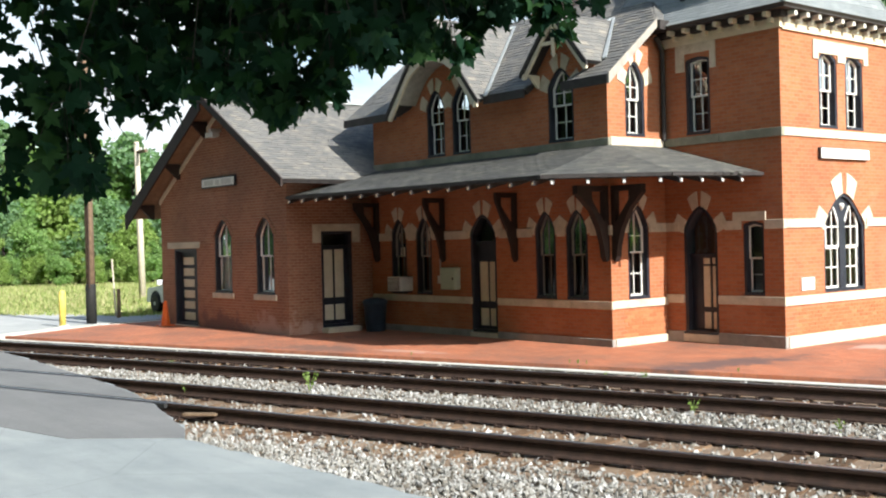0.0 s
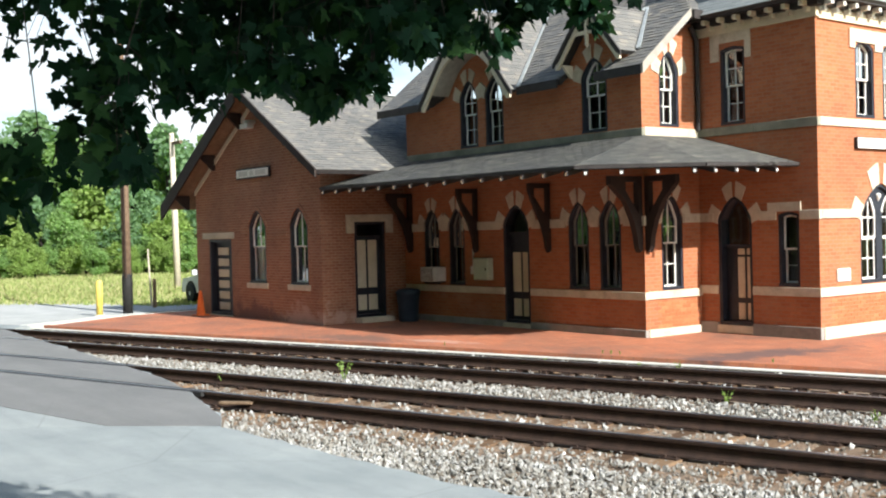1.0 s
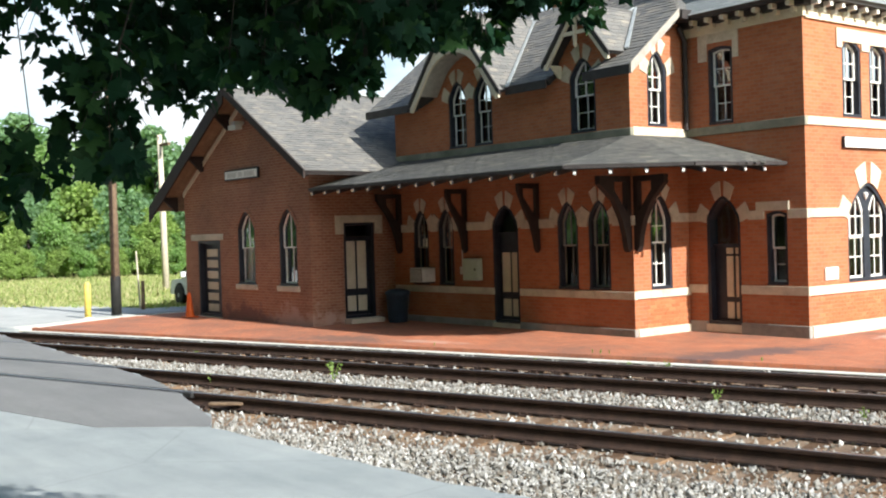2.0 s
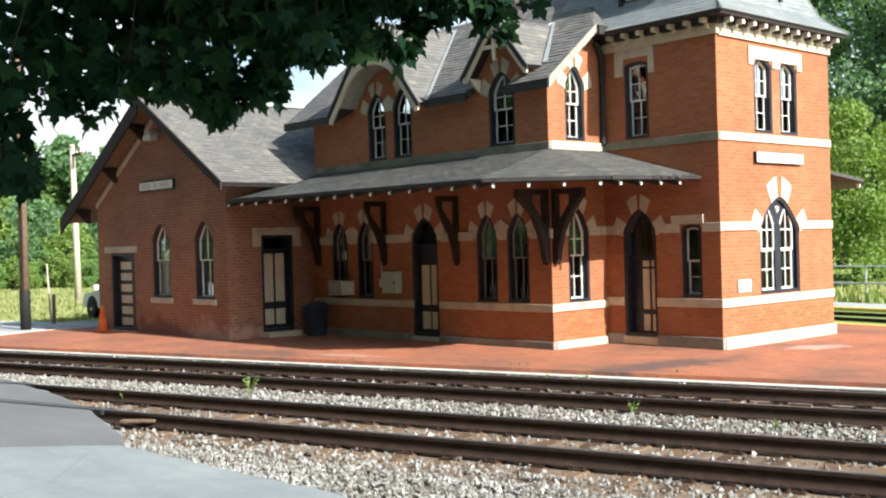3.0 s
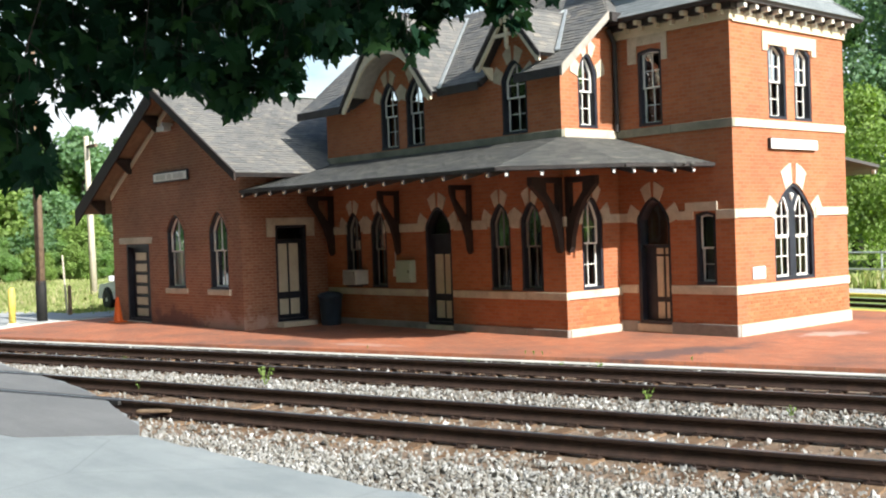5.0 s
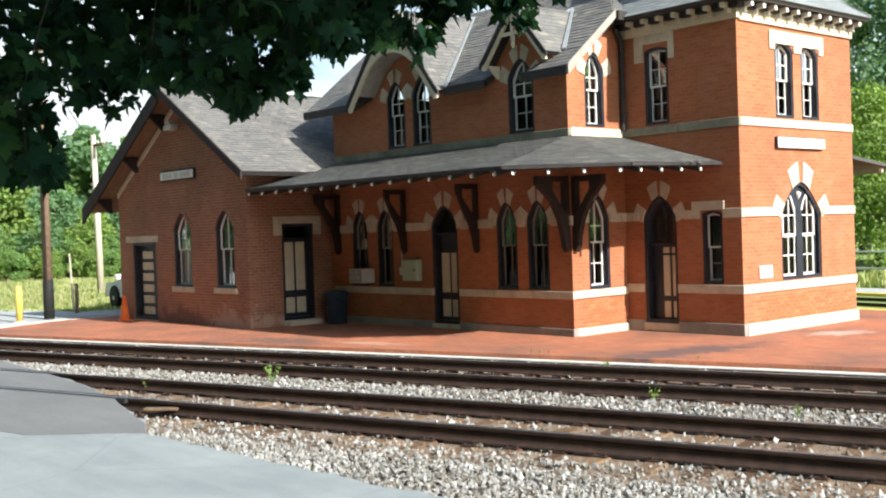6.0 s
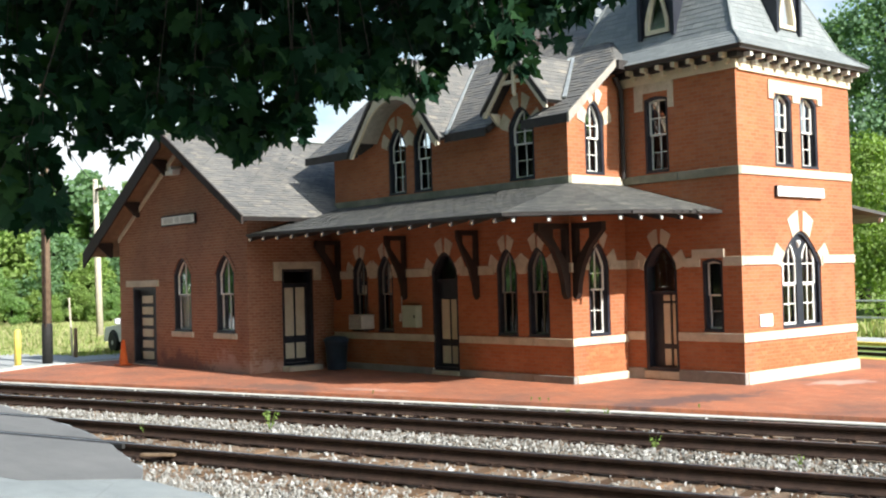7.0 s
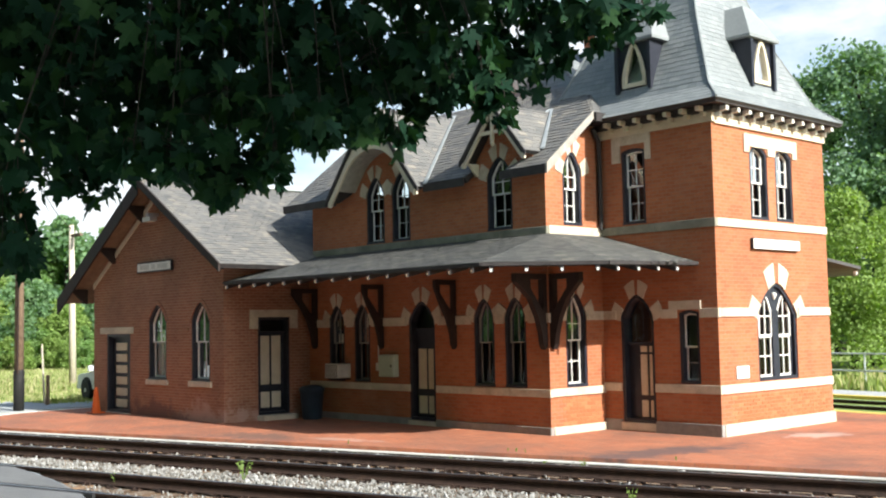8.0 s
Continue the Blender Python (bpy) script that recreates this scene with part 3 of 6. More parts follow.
def ring(bm, u, z0, w, h, rise, t, y, depth):
    inner = outline(u, z0 + t, w - 2 * t, h - 2 * t, max(rise - t * 0.35, 0) if rise else 0)
    prism(bm, lift(outline(u, z0, w, h, rise), y), (0, depth, 0), [lift(inner, y)])


def window(m, u, z0, w, h, rise, blind=None, cols=2, upper=2, lower=2, frame=0.06, paint=None):
    """A sash window in its opening: dark frame, two pale sashes, glass."""
    bm = bmesh.new()
    ring(bm, 0, 0, w, h, rise, frame, 0.012, 0.24)
    box(bm, -w / 2 + 0.004, -0.01, 0.0, w / 2 - 0.004, 0.10, 0.045)
    win = built("window", bm, M_DARK, "sash window with pale sashes in a dark frame", m @ pose(u, 0, z0))
    iw, ih = w - 2 * frame, h - 2 * frame
    mid = frame + ih * 0.5
    for k, (za, hh, rr, y, rows) in enumerate(((mid - 0.02, frame + ih - mid + 0.02, max(rise - frame * 0.35, 0) if rise else 0, 0.095, upper), (frame, mid - frame + 0.02, 0, 0.14, lower))):
        s = bmesh.new()
        ring(s, 0, za, iw - 0.006, hh, rr, 0.034, y, 0.035)
        for c in range(1, cols):
            x = -iw / 2 + iw * c / cols
            box(s, x - 0.011, y + 0.004, za + 0.03, x + 0.011, y + 0.03, za + hh - 0.03)
        for r in range(1, rows):
            z = za + (hh - rr * 0.5) * r / rows
            box(s, -iw / 2 + 0.03, y + 0.006, z - 0.009, iw / 2 - 0.03, y + 0.028, z + 0.009)
        part("sash", s, paint or M_WHITE, win, "painted window sash")
        g = bmesh.new()
        g.faces.new([g.verts.new((x, y + 0.02, z)) for x, z in outline(0, za + 0.03, iw - 0.07, hh - 0.06, rr)])
        pane = part("pane", g, M_GLASS, win, "dark window glass")
        pane.visible_shadow = False
    if blind:
        b = bmesh.new()
        n = 10
        for i in range(n):
            x0, x1 = -iw / 2 + iw * i / n, -iw / 2 + iw * (i + 1) / n
            ya, yb = 0.206 + 0.014 * (i % 2), 0.206 + 0.014 * ((i + 1) % 2)
            b.faces.new([b.verts.new(p) for p in ((x0, ya, frame + ih * blind), (x1, yb, frame + ih * blind), (x1, yb, h - 0.05), (x0, ya, h - 0.05))])
        part("curtain", b, M_BLIND, win, "pale curtain behind the glass")
    return win


def arch_stones(m, u, z0, w, h, rise, spans, out=0.25, proud=0.018):
    """Cream stones set in the brick arch over an opening; spans run from -1 to 1 over the arch."""
    zs = z0 + h - rise
    for a, b in spans:
        bm = bmesh.new()
        inner, outer = [], []
        for i in range(5):
            t = a + (b - a) * i / 4
            tt = max(-1.0, min(1.0, t))
            x, z = tt * w / 2, zs + rise * (1 - abs(tt) ** 1.7) - (abs(t) - 1) * 0.3 * (abs(t) > 1)
            nx, nz = tt * 0.9, 0.35 + (1 - abs(tt)) * 0.8
            k = math.hypot(nx, nz)
            o = out * (1.0 + 0.25 * (1 - abs(tt)))
            inner.append((u + x, -proud, z))
            outer.append((u + x + nx / k * o, -proud, z + nz / k * o))
        prism(bm, inner + outer[::-1], (0, 0.06, 0))
        built("arch_stone", bm, M_STONE, "cream stone block in the brick arch", m)


def band(m, u0, u1, z0, z1, proud=0.035, label="cream stone band", name="stone_band", material=None):
    """A course of cut stone, in blocks with fine joints."""
    n = max(1, round((u1 - u0) / 1.25))
    for i in range(n):
        a, b = u0 + (u1 - u0) * i / n, u0 + (u1 - u0) * (i + 1) / n
        bm = boxes((a + (0.003 if i else 0), -proud, z0, b - (0.003 if i < n - 1 else 0), 0.06, z1))
        built(name, worn(bm, 0.006), material or M_STONE, label, m)


def door(m, u, z0, w, h, rise, panels, leaf_top, label):
    """A dark door frame with a leaf of cream panels and a dark light above it. panels: (x0, z0, x1, z1) in parts of the leaf."""
    bm = bmesh.new()
    ring(bm, 0, 0, w, h, rise, 0.07, 0.012, 0.26)
    box(bm, -w / 2 + 0.05, 0.1, leaf_top, w / 2 - 0.05, 0.22, leaf_top + 0.07)
    d = built("door", bm, M_DARK, label, m @ pose(u, 0, z0))
    lw, lh = w - 0.14, leaf_top - 0.03
    part("leaf", boxes((-lw / 2, 0.17, 0.03, lw / 2, 0.215, leaf_top)), M_DARK, d, "dark painted door leaf")
    for a, b, c, e in panels:
        p = boxes((-lw / 2 + a * lw, 0.150, 0.03 + b * lh, -lw / 2 + c * lw, 0.172, 0.03 + e * lh))
        part("panel", worn(p, 0.006), M_CREAM, d, "cream painted door panel")
    part("threshold", worn(boxes((-w / 2 - 0.02, -0.055, -z0 - 0.02, w / 2 + 0.02, 0.25, -0.001)), 0.008), M_STONE, d, "worn stone threshold")
    g = bmesh.new()
    g.faces.new([g.verts.new((x, 0.18, z)) for x, z in outline(0, leaf_top + 0.06, lw, h - leaf_top - 0.1, max(rise - 0.03, 0) if rise else 0)])
    part("transom_pane", g, M_GLASS, d, "dark glass light above the door").visible_shadow = False
    kn = bmesh.new()
    bmesh.ops.create_uvsphere(kn, u_segments=8, v_segments=6, radius=0.028, matrix=Matrix.Translation((lw / 2 - 0.06, 0.13, leaf_top * 0.47)))
    part("knob", kn, M_RUST, d, "dark metal door knob")
    return d


def slate_field(name, corner, along, up, width, height, material, label, clip=None, tw=0.2, th=0.125, seed=1):
    """Overlapping slates laid in courses over a sloping rectangle: corner, unit vectors along the eave and up the slope.
    clip(a, b): whether a slate at these distances lies on the roof."""
    rnd = random.Random(seed)
    along, up, corner = Vector(along), Vector(up), Vector(corner)
    nrm = along.cross(up).normalized()
    if nrm.z < 0:
        nrm = -nrm
    verts, faces = [], []
    for r in range(int(height / th) + 1):
        b = r * th
        x = -tw * (0.5 if r % 2 else 0.0)
        while x < width:
            a0, a1 = max(x, 0.0), min(x + tw, width)
            x += tw
            if a1 - a0 < 0.03 or (clip and not clip((a0 + a1) / 2, b + th / 2)):
                continue
            b1 = min(b + th * 1.25, height)
            j, k = rnd.uniform(-0.012, 0.012), rnd.uniform(-0.004, 0.006)
            base = len(verts)
            for aa, bb, hh in ((a0 + 0.003, b + j, 0.021 + k), (a1 - 0.003, b + j, 0.021 + k), (a1 - 0.003, b1, 0.010), (a0 + 0.003, b1, 0.010), (a0 + 0.003, b + j, 0.010), (a1 - 0.003, b + j, 0.010)):
                verts.append(corner + along * aa + up * bb + nrm * hh)
            faces += [(base, base + 1, base + 2, base + 3), (base + 4, base + 5, base + 1, base), (base + 4, base, base + 3), (base + 5, base + 2, base + 1)]
    ob = raw(name, verts, faces, material, STATION, label)
    ob.matrix_parent_inverse = INV
    return tagged(ob, kind="stuff")


def slate_plane(name, pts, material, label, tw=0.24, th=0.12, seed=1):
    """Slates in courses over a flat convex roof plane, cut to its edges."""
    rnd = random.Random(seed)
    pts = [Vector(p) for p in pts]
    n = (pts[1] - pts[0]).cross(pts[2] - pts[0]).normalized()
    if n.z < 0:
        n = -n
    along = Vector((0, 0, 1)).cross(n).normalized()
    up = n.cross(along).normalized()
    o = min(pts, key=lambda p: p.z)
    poly = [((p - o).dot(along), (p - o).dot(up)) for p in pts]
    top = max(p[1] for p in poly)

    def reach(y):
        xs = []
        for (xa, ya), (xb, yb) in zip(poly, poly[1:] + poly[:1]):
            if min(ya, yb) - 1e-6 <= y <= max(ya, yb) + 1e-6:
                if abs(yb - ya) < 1e-6:
                    xs += [xa, xb]
                else:
                    xs.append(xa + (xb - xa) * (y - ya) / (yb - ya))
        return (min(xs), max(xs)) if xs else (0.0, 0.0)

    verts, faces = [], []
    r = 0
    while r * th < top - 0.01:
        b0, b1 = r * th, min(r * th + th * 1.2, top)
        lo0, hi0 = reach(b0)
        lo1, hi1 = reach(b1)
        x = math.floor(min(lo0, lo1) / tw) * tw - (tw * 0.5 if r % 2 else 0.0)
        while x < max(hi0, hi1):
            c = [max(x + 0.002, lo0), min(x + tw - 0.002, hi0), min(x + tw - 0.002, hi1), max(x + 0.002, lo1)]
            x += tw
            if c[1] - c[0] < 0.004 and c[2] - c[3] < 0.004:
                continue
            c[1], c[2] = max(c[1], c[0]), max(c[2], c[3])
            j, k = rnd.uniform(-0.006, 0.006) if r else 0.0, rnd.uniform(0, 0.003)
            base = len(verts)
            for a, bb, h in ((c[0], b0 + j, 0.014 + k), (c[1], b0 + j, 0.014 + k), (c[2], b1, 0.008), (c[3], b1, 0.008), (c[0], b0 + j, 0.006), (c[1], b0 + j, 0.006)):
                verts.append(o + along * a + up * bb + n * h)
            faces += [(base, base + 1, base + 2, base + 3), (base + 4, base + 5, base + 1, base), (base + 4, base, base + 3), (base + 5, base + 2, base + 1)]
        r += 1
    ob = raw(name, verts, faces, material, STATION, label)
    ob.matrix_parent_inverse = INV
    return tagged(ob, kind="stuff")


def deck(name, pts, material, thick=0.09, label=""):
    """The solid plane of a roof under its slates."""
    a, b, c = (Vector(p) for p in pts[:3])
    n = (b - a).cross(c - a).normalized()
    if n.z < 0:
        n = -n
    bm = bmesh.new()
    prism(bm, pts, -n * thick)
    return built(name, bm, material, label)


GY, GX0, GX1 = 22.45, -27.85, -20.9
FY, FX0, FX1 = 24.9, -20.72, -12.87
TY, TX0, TX1, TY1 = 26.85, -14.5, -10.31, 31.03
# the tower is drawn about its own front and then drawn in to meet the bay
SEAT = Matrix.Translation((1.65, 8.97, 2.13)) @ Matrix.Diagonal((0.984, 0.984, 0.984, 1)) @ Matrix.Translation((-1.65, -8.97, -2.13))
JOIN = (SEAT @ Vector((TX1, TY, 0))).y
APEX_X, APEX_Z, PITCH = -24.1, 6.05, 0.6
ROOF_Y, ROOF_Z, RISE = 24.60, 5.23, 0.82


def brick_courses(parent, u0, u1, z0, z1, seed):
    """Single bricks in running bond, a little proud of their joints, on the low part of a wall."""
    rnd = random.Random(seed)
    whole = mesh_of("brick", worn(boxes((-0.1025, -0.006, -0.0315, 0.1025, 0.02, 0.0315)), 0.003), M_PIECE)
    row = 0
    z = z0 + 0.037
    while z < z1 - 0.03:
        u = u0 + 0.1025 + (0.1075 if row % 2 else 0.0)
        while u < u1 - 0.1:
            br = new("brick", whole)
            br.parent = parent
            br.matrix_basis = pose(u, rnd.uniform(-0.002, 0.002), z, 0, rnd.uniform(-0.4, 0.4), 0)
            u += 0.215
        z += 0.073
        row += 1


def gable_block():
    g = front(GY)
    zl, zr = APEX_Z - PITCH * (APEX_X - GX0) - 0.14, APEX_Z - PITCH * (GX1 - APEX_X) - 0.14
    w1, w2, dr = (-24.14, 0.95, 0.94, 1.90, 0.42), (-21.97, 0.95, 0.88, 1.90, 0.42), (-26.35, 0.02, 1.4, 2.10, 0)
    wall("wall", g, [(GX0, -0.05), (GX1, -0.05), (GX1, zr), (APEX_X, APEX_Z - 0.14), (GX0, zl)], [w1, w2, dr], "brick gable wall, darker and weathered low down", material=M_OLDBRICK)
    for w in (w1, w2):
        window(g, *w, blind=0.02, upper=1, lower=1)
        bm = boxes((w[0] - w[2] / 2 - 0.1, -0.05, w[1] - 0.14, w[0] + w[2] / 2 + 0.1, 0.08, w[1] - 0.002))
        built("sill", worn(bm, 0.008), M_STONE, "stone window sill", g)
        # a hood of standing bricks over each pointed head
        hood = bmesh.new()
        prism(hood, lift([(x * 1.0, z) for x, z in arch_top(w[2] + 0.24, w[1] + w[3] - w[4] - 0.02, w[4] + 0.13, w[0])] + [(x, z) for x, z in reversed(arch_top(w[2], w[1] + w[3] - w[4], w[4], w[0]))], -0.02), (0, 0.05, 0))
        built("brick_hood", hood, M_OLDBRICK, "brick arch over the window", g)
    rows = [(0.15, 0.05 + 0.155 * i, 0.66, 0.05 + 0.155 * i + 0.105) for i in range(6)]
    door(g, *dr, rows, 2.0, "dark door with a column of small cream panels")
    band(g, -27.42, -25.45, 2.13, 2.30, 0.03, "worn stone door lintel", "lintel")
    for a, b in ((-25.4, -24.74), (-23.54, -22.54), (-21.40, GX1 + 0.03)):
        built("string_course", boxes((a, -0.03, 2.16, b, 0.05, 2.24)), M_OLDBRICK, "projecting brick course", g)
    # side wall with its door, and plain hidden walls
    m = side(GX1)
    d1 = (23.84, 0.12, 0.90, 2.34, 0)
    wall("wall", m, [(GY + 0.32, -0.05), (FY + 0.32, -0.05), (FY + 0.32, 4.0), (GY + 0.32, 4.0)], [d1], "brick wall with a panelled door", material=M_OLDBRICK)
    door(m, *d1, [(0.12, 0.36, 0.46, 0.98), (0.54, 0.36, 0.88, 0.98), (0.12, 0.07, 0.46, 0.27), (0.54, 0.07, 0.88, 0.27)], 1.93, "dark door with cream panels under a stone lintel")
    bm = boxes((23.15, -0.03, 2.46, 24.52, 0.05, 2.64), (23.15, -0.03, 2.18, 23.38, 0.05, 2.46), (24.30, -0.03, 2.18, 24.52, 0.05, 2.46))
    built("lintel", bm, M_STONE, "cream stone lintel with dropped ends", m)
    built("doorstep", worn(boxes((23.36, -0.3, -0.02, 24.34, 0.3, 0.12)), 0.01), M_STONE, "worn stone doorstep", m)
    built("wall", boxes((GX0, GY + 0.32, -0.05, GX0 + 0.32, 31.0, zl), (GX0 + 0.32, 30.7, -0.05, GX1, 31.0, 3.8)), M_OLDBRICK, "plain brick rear walls")
    # roof: two slopes over the ridge that runs away from the tracks
    y0, y1 = 21.88, 31.3
    xr, xl = -20.12, -29.0
    for xe, sgn in ((xr, 1), (xl, -1)):
        ze = APEX_Z - PITCH * abs(xe - APEX_X)
        drop = 0.17 if sgn > 0 else 0.40
        deck("roof", [(APEX_X, y0, APEX_Z), (xe, y0, ze), (xe, y1, ze), (APEX_X, y1, APEX_Z)], M_SOFFIT if sgn < 0 else M_FACIA, 0.10, "boarded roof slope over the gable")
        up = Vector((-sgn, 0, PITCH)).normalized()
        length = math.hypot(xe - APEX_X, ze - APEX_Z)
        slate_field("slate_covering", (xe, y0, ze), (0, 1, 0), up, y1 - y0, length, M_SLATE, "grey roof slates in overlapping courses", seed=4 + sgn)
        bm = bmesh.new()
        prism(bm, [(APEX_X, y0 - 0.03, APEX_Z + 0.03), (xe, y0 - 0.03, ze + 0.03), (xe, y0 - 0.03, ze - drop), (APEX_X, y0 - 0.03, APEX_Z - drop)], (0, 0.05, 0))
        built("bargeboard", bm, M_BRACKET, "dark painted bargeboard")
        # purlin ends and braces under the overhang
        for f in (0.16, 0.5, 0.86) if sgn < 0 else (0.3, 0.62, 0.80):
            x = APEX_X + (xe - APEX_X) * f
            z = APEX_Z + (ze - APEX_Z) * f - 0.12
            br = boxes((x - 0.05, y0 + 0.02, z - 0.11, x + 0.05, GY, z))
            prism(br, [(x - 0.04, GY, z - 0.42), (x - 0.04, GY - 0.08, z - 0.42), (x - 0.04, y0 + 0.16, z - 0.1), (x - 0.04, GY, z - 0.1)], (0.08, 0, 0))
            built("eave_bracket", br, M_BRACKET, "dark timber bracket under the gable overhang")
    # pale rake moulding against the brick on the sheltered side
    bm = bmesh.new()
    prism(bm, [(APEX_X, GY - 0.03, APEX_Z - 0.28), (GX0 - 0.02, GY - 0.03, APEX_Z - 0.28 - PITCH * (APEX_X - GX0)), (GX0 - 0.02, GY - 0.03, APEX_Z - 0.42 - PITCH * (APEX_X - GX0)), (APEX_X, GY - 0.03, APEX_Z - 0.42)], (0, 0.05, 0))
    built("rake_moulding", bm, M_CREAM, "weathered cream rake board")
    built("ridge_cap", boxes((APEX_X - 0.09, y0, APEX_Z + 0.02, APEX_X + 0.09, y1, APEX_Z + 0.07)), M_ZINC, "metal ridge cap")
    # station sign
    sg = built("sign_board", worn(boxes((-25.13, -0.07, 3.70, -23.28, -0.02, 3.97)), 0.008), M_DARK, "station name board with pale face", g)
    part("sign_face", boxes((-25.09, -0.078, 3.735, -23.32, -0.068, 3.935)), M_WHITE, sg, "white sign face")
    for a, b in ((-24.95, -24.45), (-24.33, -24.12), (-23.99, -23.47)):
        part("sign_lettering", boxes((a, -0.083, 3.77, b, -0.076, 3.90)), M_TIN, sg, "faded grey lettering")
    lamp = built("lamp_bracket", boxes((-24.18, -0.32, 5.12, -24.02, -0.02, 5.2), (-24.3, -0.34, 4.98, -23.9, -0.14, 5.1)), M_TIN, "small grey floodlight under the gable peak", g)


def main_block():
    f = front(FY)
    low = [(-19.77, 0.90, 0.62, 1.81, 0.36), (-18.78, 0.90, 0.59, 1.81, 0.36), (-14.68, 0.90, 0.60, 1.81, 0.36), (-13.78, 0.90, 0.60, 1.81, 0.36)]
    dr = (-16.65, 0.1, 0.87, 2.62, 0.40)
    up = [(-18.21, 4.10, 0.66, 1.55, 0.36), (-17.29, 4.10, 0.64, 1.55, 0.36), (-14.14, 4.10, 0.73, 1.51, 0.36)]
    shape = [(GX1 - 0.01, -0.05), (FX1, -0.05), (FX1, 5.28), (-13.2, 5.3), (-13.2, 5.66), (-14.0, 6.6), (-14.8, 5.66), (-14.8, 5.3), (-16.3, 5.3), (-17.72, 6.95), (-19.14, 5.3), (FX0, 5.32), (FX0, 3.9), (GX1 - 0.01, 3.9)]
    wall("wall", f, shape, low + [dr] + up, "shaded brick wall behind the canopy")
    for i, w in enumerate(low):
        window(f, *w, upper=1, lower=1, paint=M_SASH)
        arch_stones(f, *w, [(-1.45, -0.8), (-0.42, -0.08), (0.08, 0.42), (0.8, 1.45)], 0.24, 0.018 + 0.006 * (i % 2))
    for i, w in enumerate(up):
        window(f, *w)
        arch_stones(f, *w, [(-1.4, -0.78), (-0.45, -0.1), (0.1, 0.45), (0.78, 1.4)], 0.24, 0.018 + 0.006 * (i % 2))
    door(f, *dr, [(0.10, 0.34, 0.46, 0.80), (0.54, 0.34, 0.90, 0.80), (0.10, 0.06, 0.46, 0.26), (0.54, 0.06, 0.90, 0.26)], 1.95, "dark arched door with cream panels")
    arch_stones(f, *dr, [(-1.4, -0.8), (-0.42, -0.08), (0.08, 0.42), (0.8, 1.4)], 0.26)
    for a, b in ((-20.85, -17.06), (-16.18, FX1 + 0.035)):
        band(f, a, b, 0.725, 0.88)
        band(f, a, b, -0.02, 0.145, 0.05, "stone plinth, greyed for the shaded front", "plinth", M_PLINTH)
    for a, b in ((-20.85, -20.05), (-19.36, -19.1), (-18.42, -17.15), (-16.1, -15.05), (-14.32, -14.1), (-13.4, FX1 + 0.035)):
        band(f, a, b, 2.18, 2.37)
    band(f, FX0, FX1 + 0.035, 3.93, 4.08, label="mossy grey stone band", material=M_MOSSY)
    # end wall of the bay
    m = side(FX1)
    lo, hi = (25.71, 0.90, 0.63, 1.86, 0.42), (25.70, 4.13, 0.57, 1.49, 0.36)
    bay = wall("wall", m, [(FY + 0.32, -0.05), (JOIN + 0.2, -0.05), (JOIN + 0.2, 6.56), (FY + 0.32, 5.42)], [lo, hi], "sunlit brick end wall of the bay")
    built("wall", boxes((FX1 - 0.32, FY, 5.28, FX1, FY + 0.321, 5.40)), M_BRICK)
    for w in (lo, hi):
        window(m, *w)
        arch_stones(m, *w, [(-1.4, -0.78), (-0.45, -0.1), (0.1, 0.45), (0.78, 1.4)], 0.25)
    band(m, FY + 0.062, JOIN, 0.735, 0.89)
    band(m, FY + 0.062, JOIN, -0.02, 0.15, 0.05, "pale stone plinth", "plinth")
    band(m, FY + 0.062, 25.4, 2.22, 2.40)
    band(m, 26.05, JOIN, 2.22, 2.40)
    band(m, FY + 0.062, JOIN, 3.93, 4.10)
    brick_courses(bay, FY + 0.34, JOIN - 0.02, 0.155, 0.73, 3)
    # hidden walls that close the block
    built("wall", boxes((FX0, FY + 0.32, 0, FX0 + 0.3, 30.2, 5.6), (FX0 + 0.3, 30.0, 0, FX1 - 0.32, 30.3, 5.4)), M_BRICK, "plain brick rear walls")
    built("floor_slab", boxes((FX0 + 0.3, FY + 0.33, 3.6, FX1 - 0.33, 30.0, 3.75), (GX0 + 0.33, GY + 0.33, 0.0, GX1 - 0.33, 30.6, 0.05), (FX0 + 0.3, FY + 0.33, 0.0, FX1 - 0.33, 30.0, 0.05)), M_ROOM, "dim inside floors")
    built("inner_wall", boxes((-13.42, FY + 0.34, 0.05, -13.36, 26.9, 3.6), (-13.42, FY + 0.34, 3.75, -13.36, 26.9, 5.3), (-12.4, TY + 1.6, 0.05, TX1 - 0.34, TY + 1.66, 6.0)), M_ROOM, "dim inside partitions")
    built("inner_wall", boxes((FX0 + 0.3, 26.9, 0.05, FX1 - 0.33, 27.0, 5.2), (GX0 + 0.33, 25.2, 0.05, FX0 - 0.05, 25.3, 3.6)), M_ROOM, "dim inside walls")


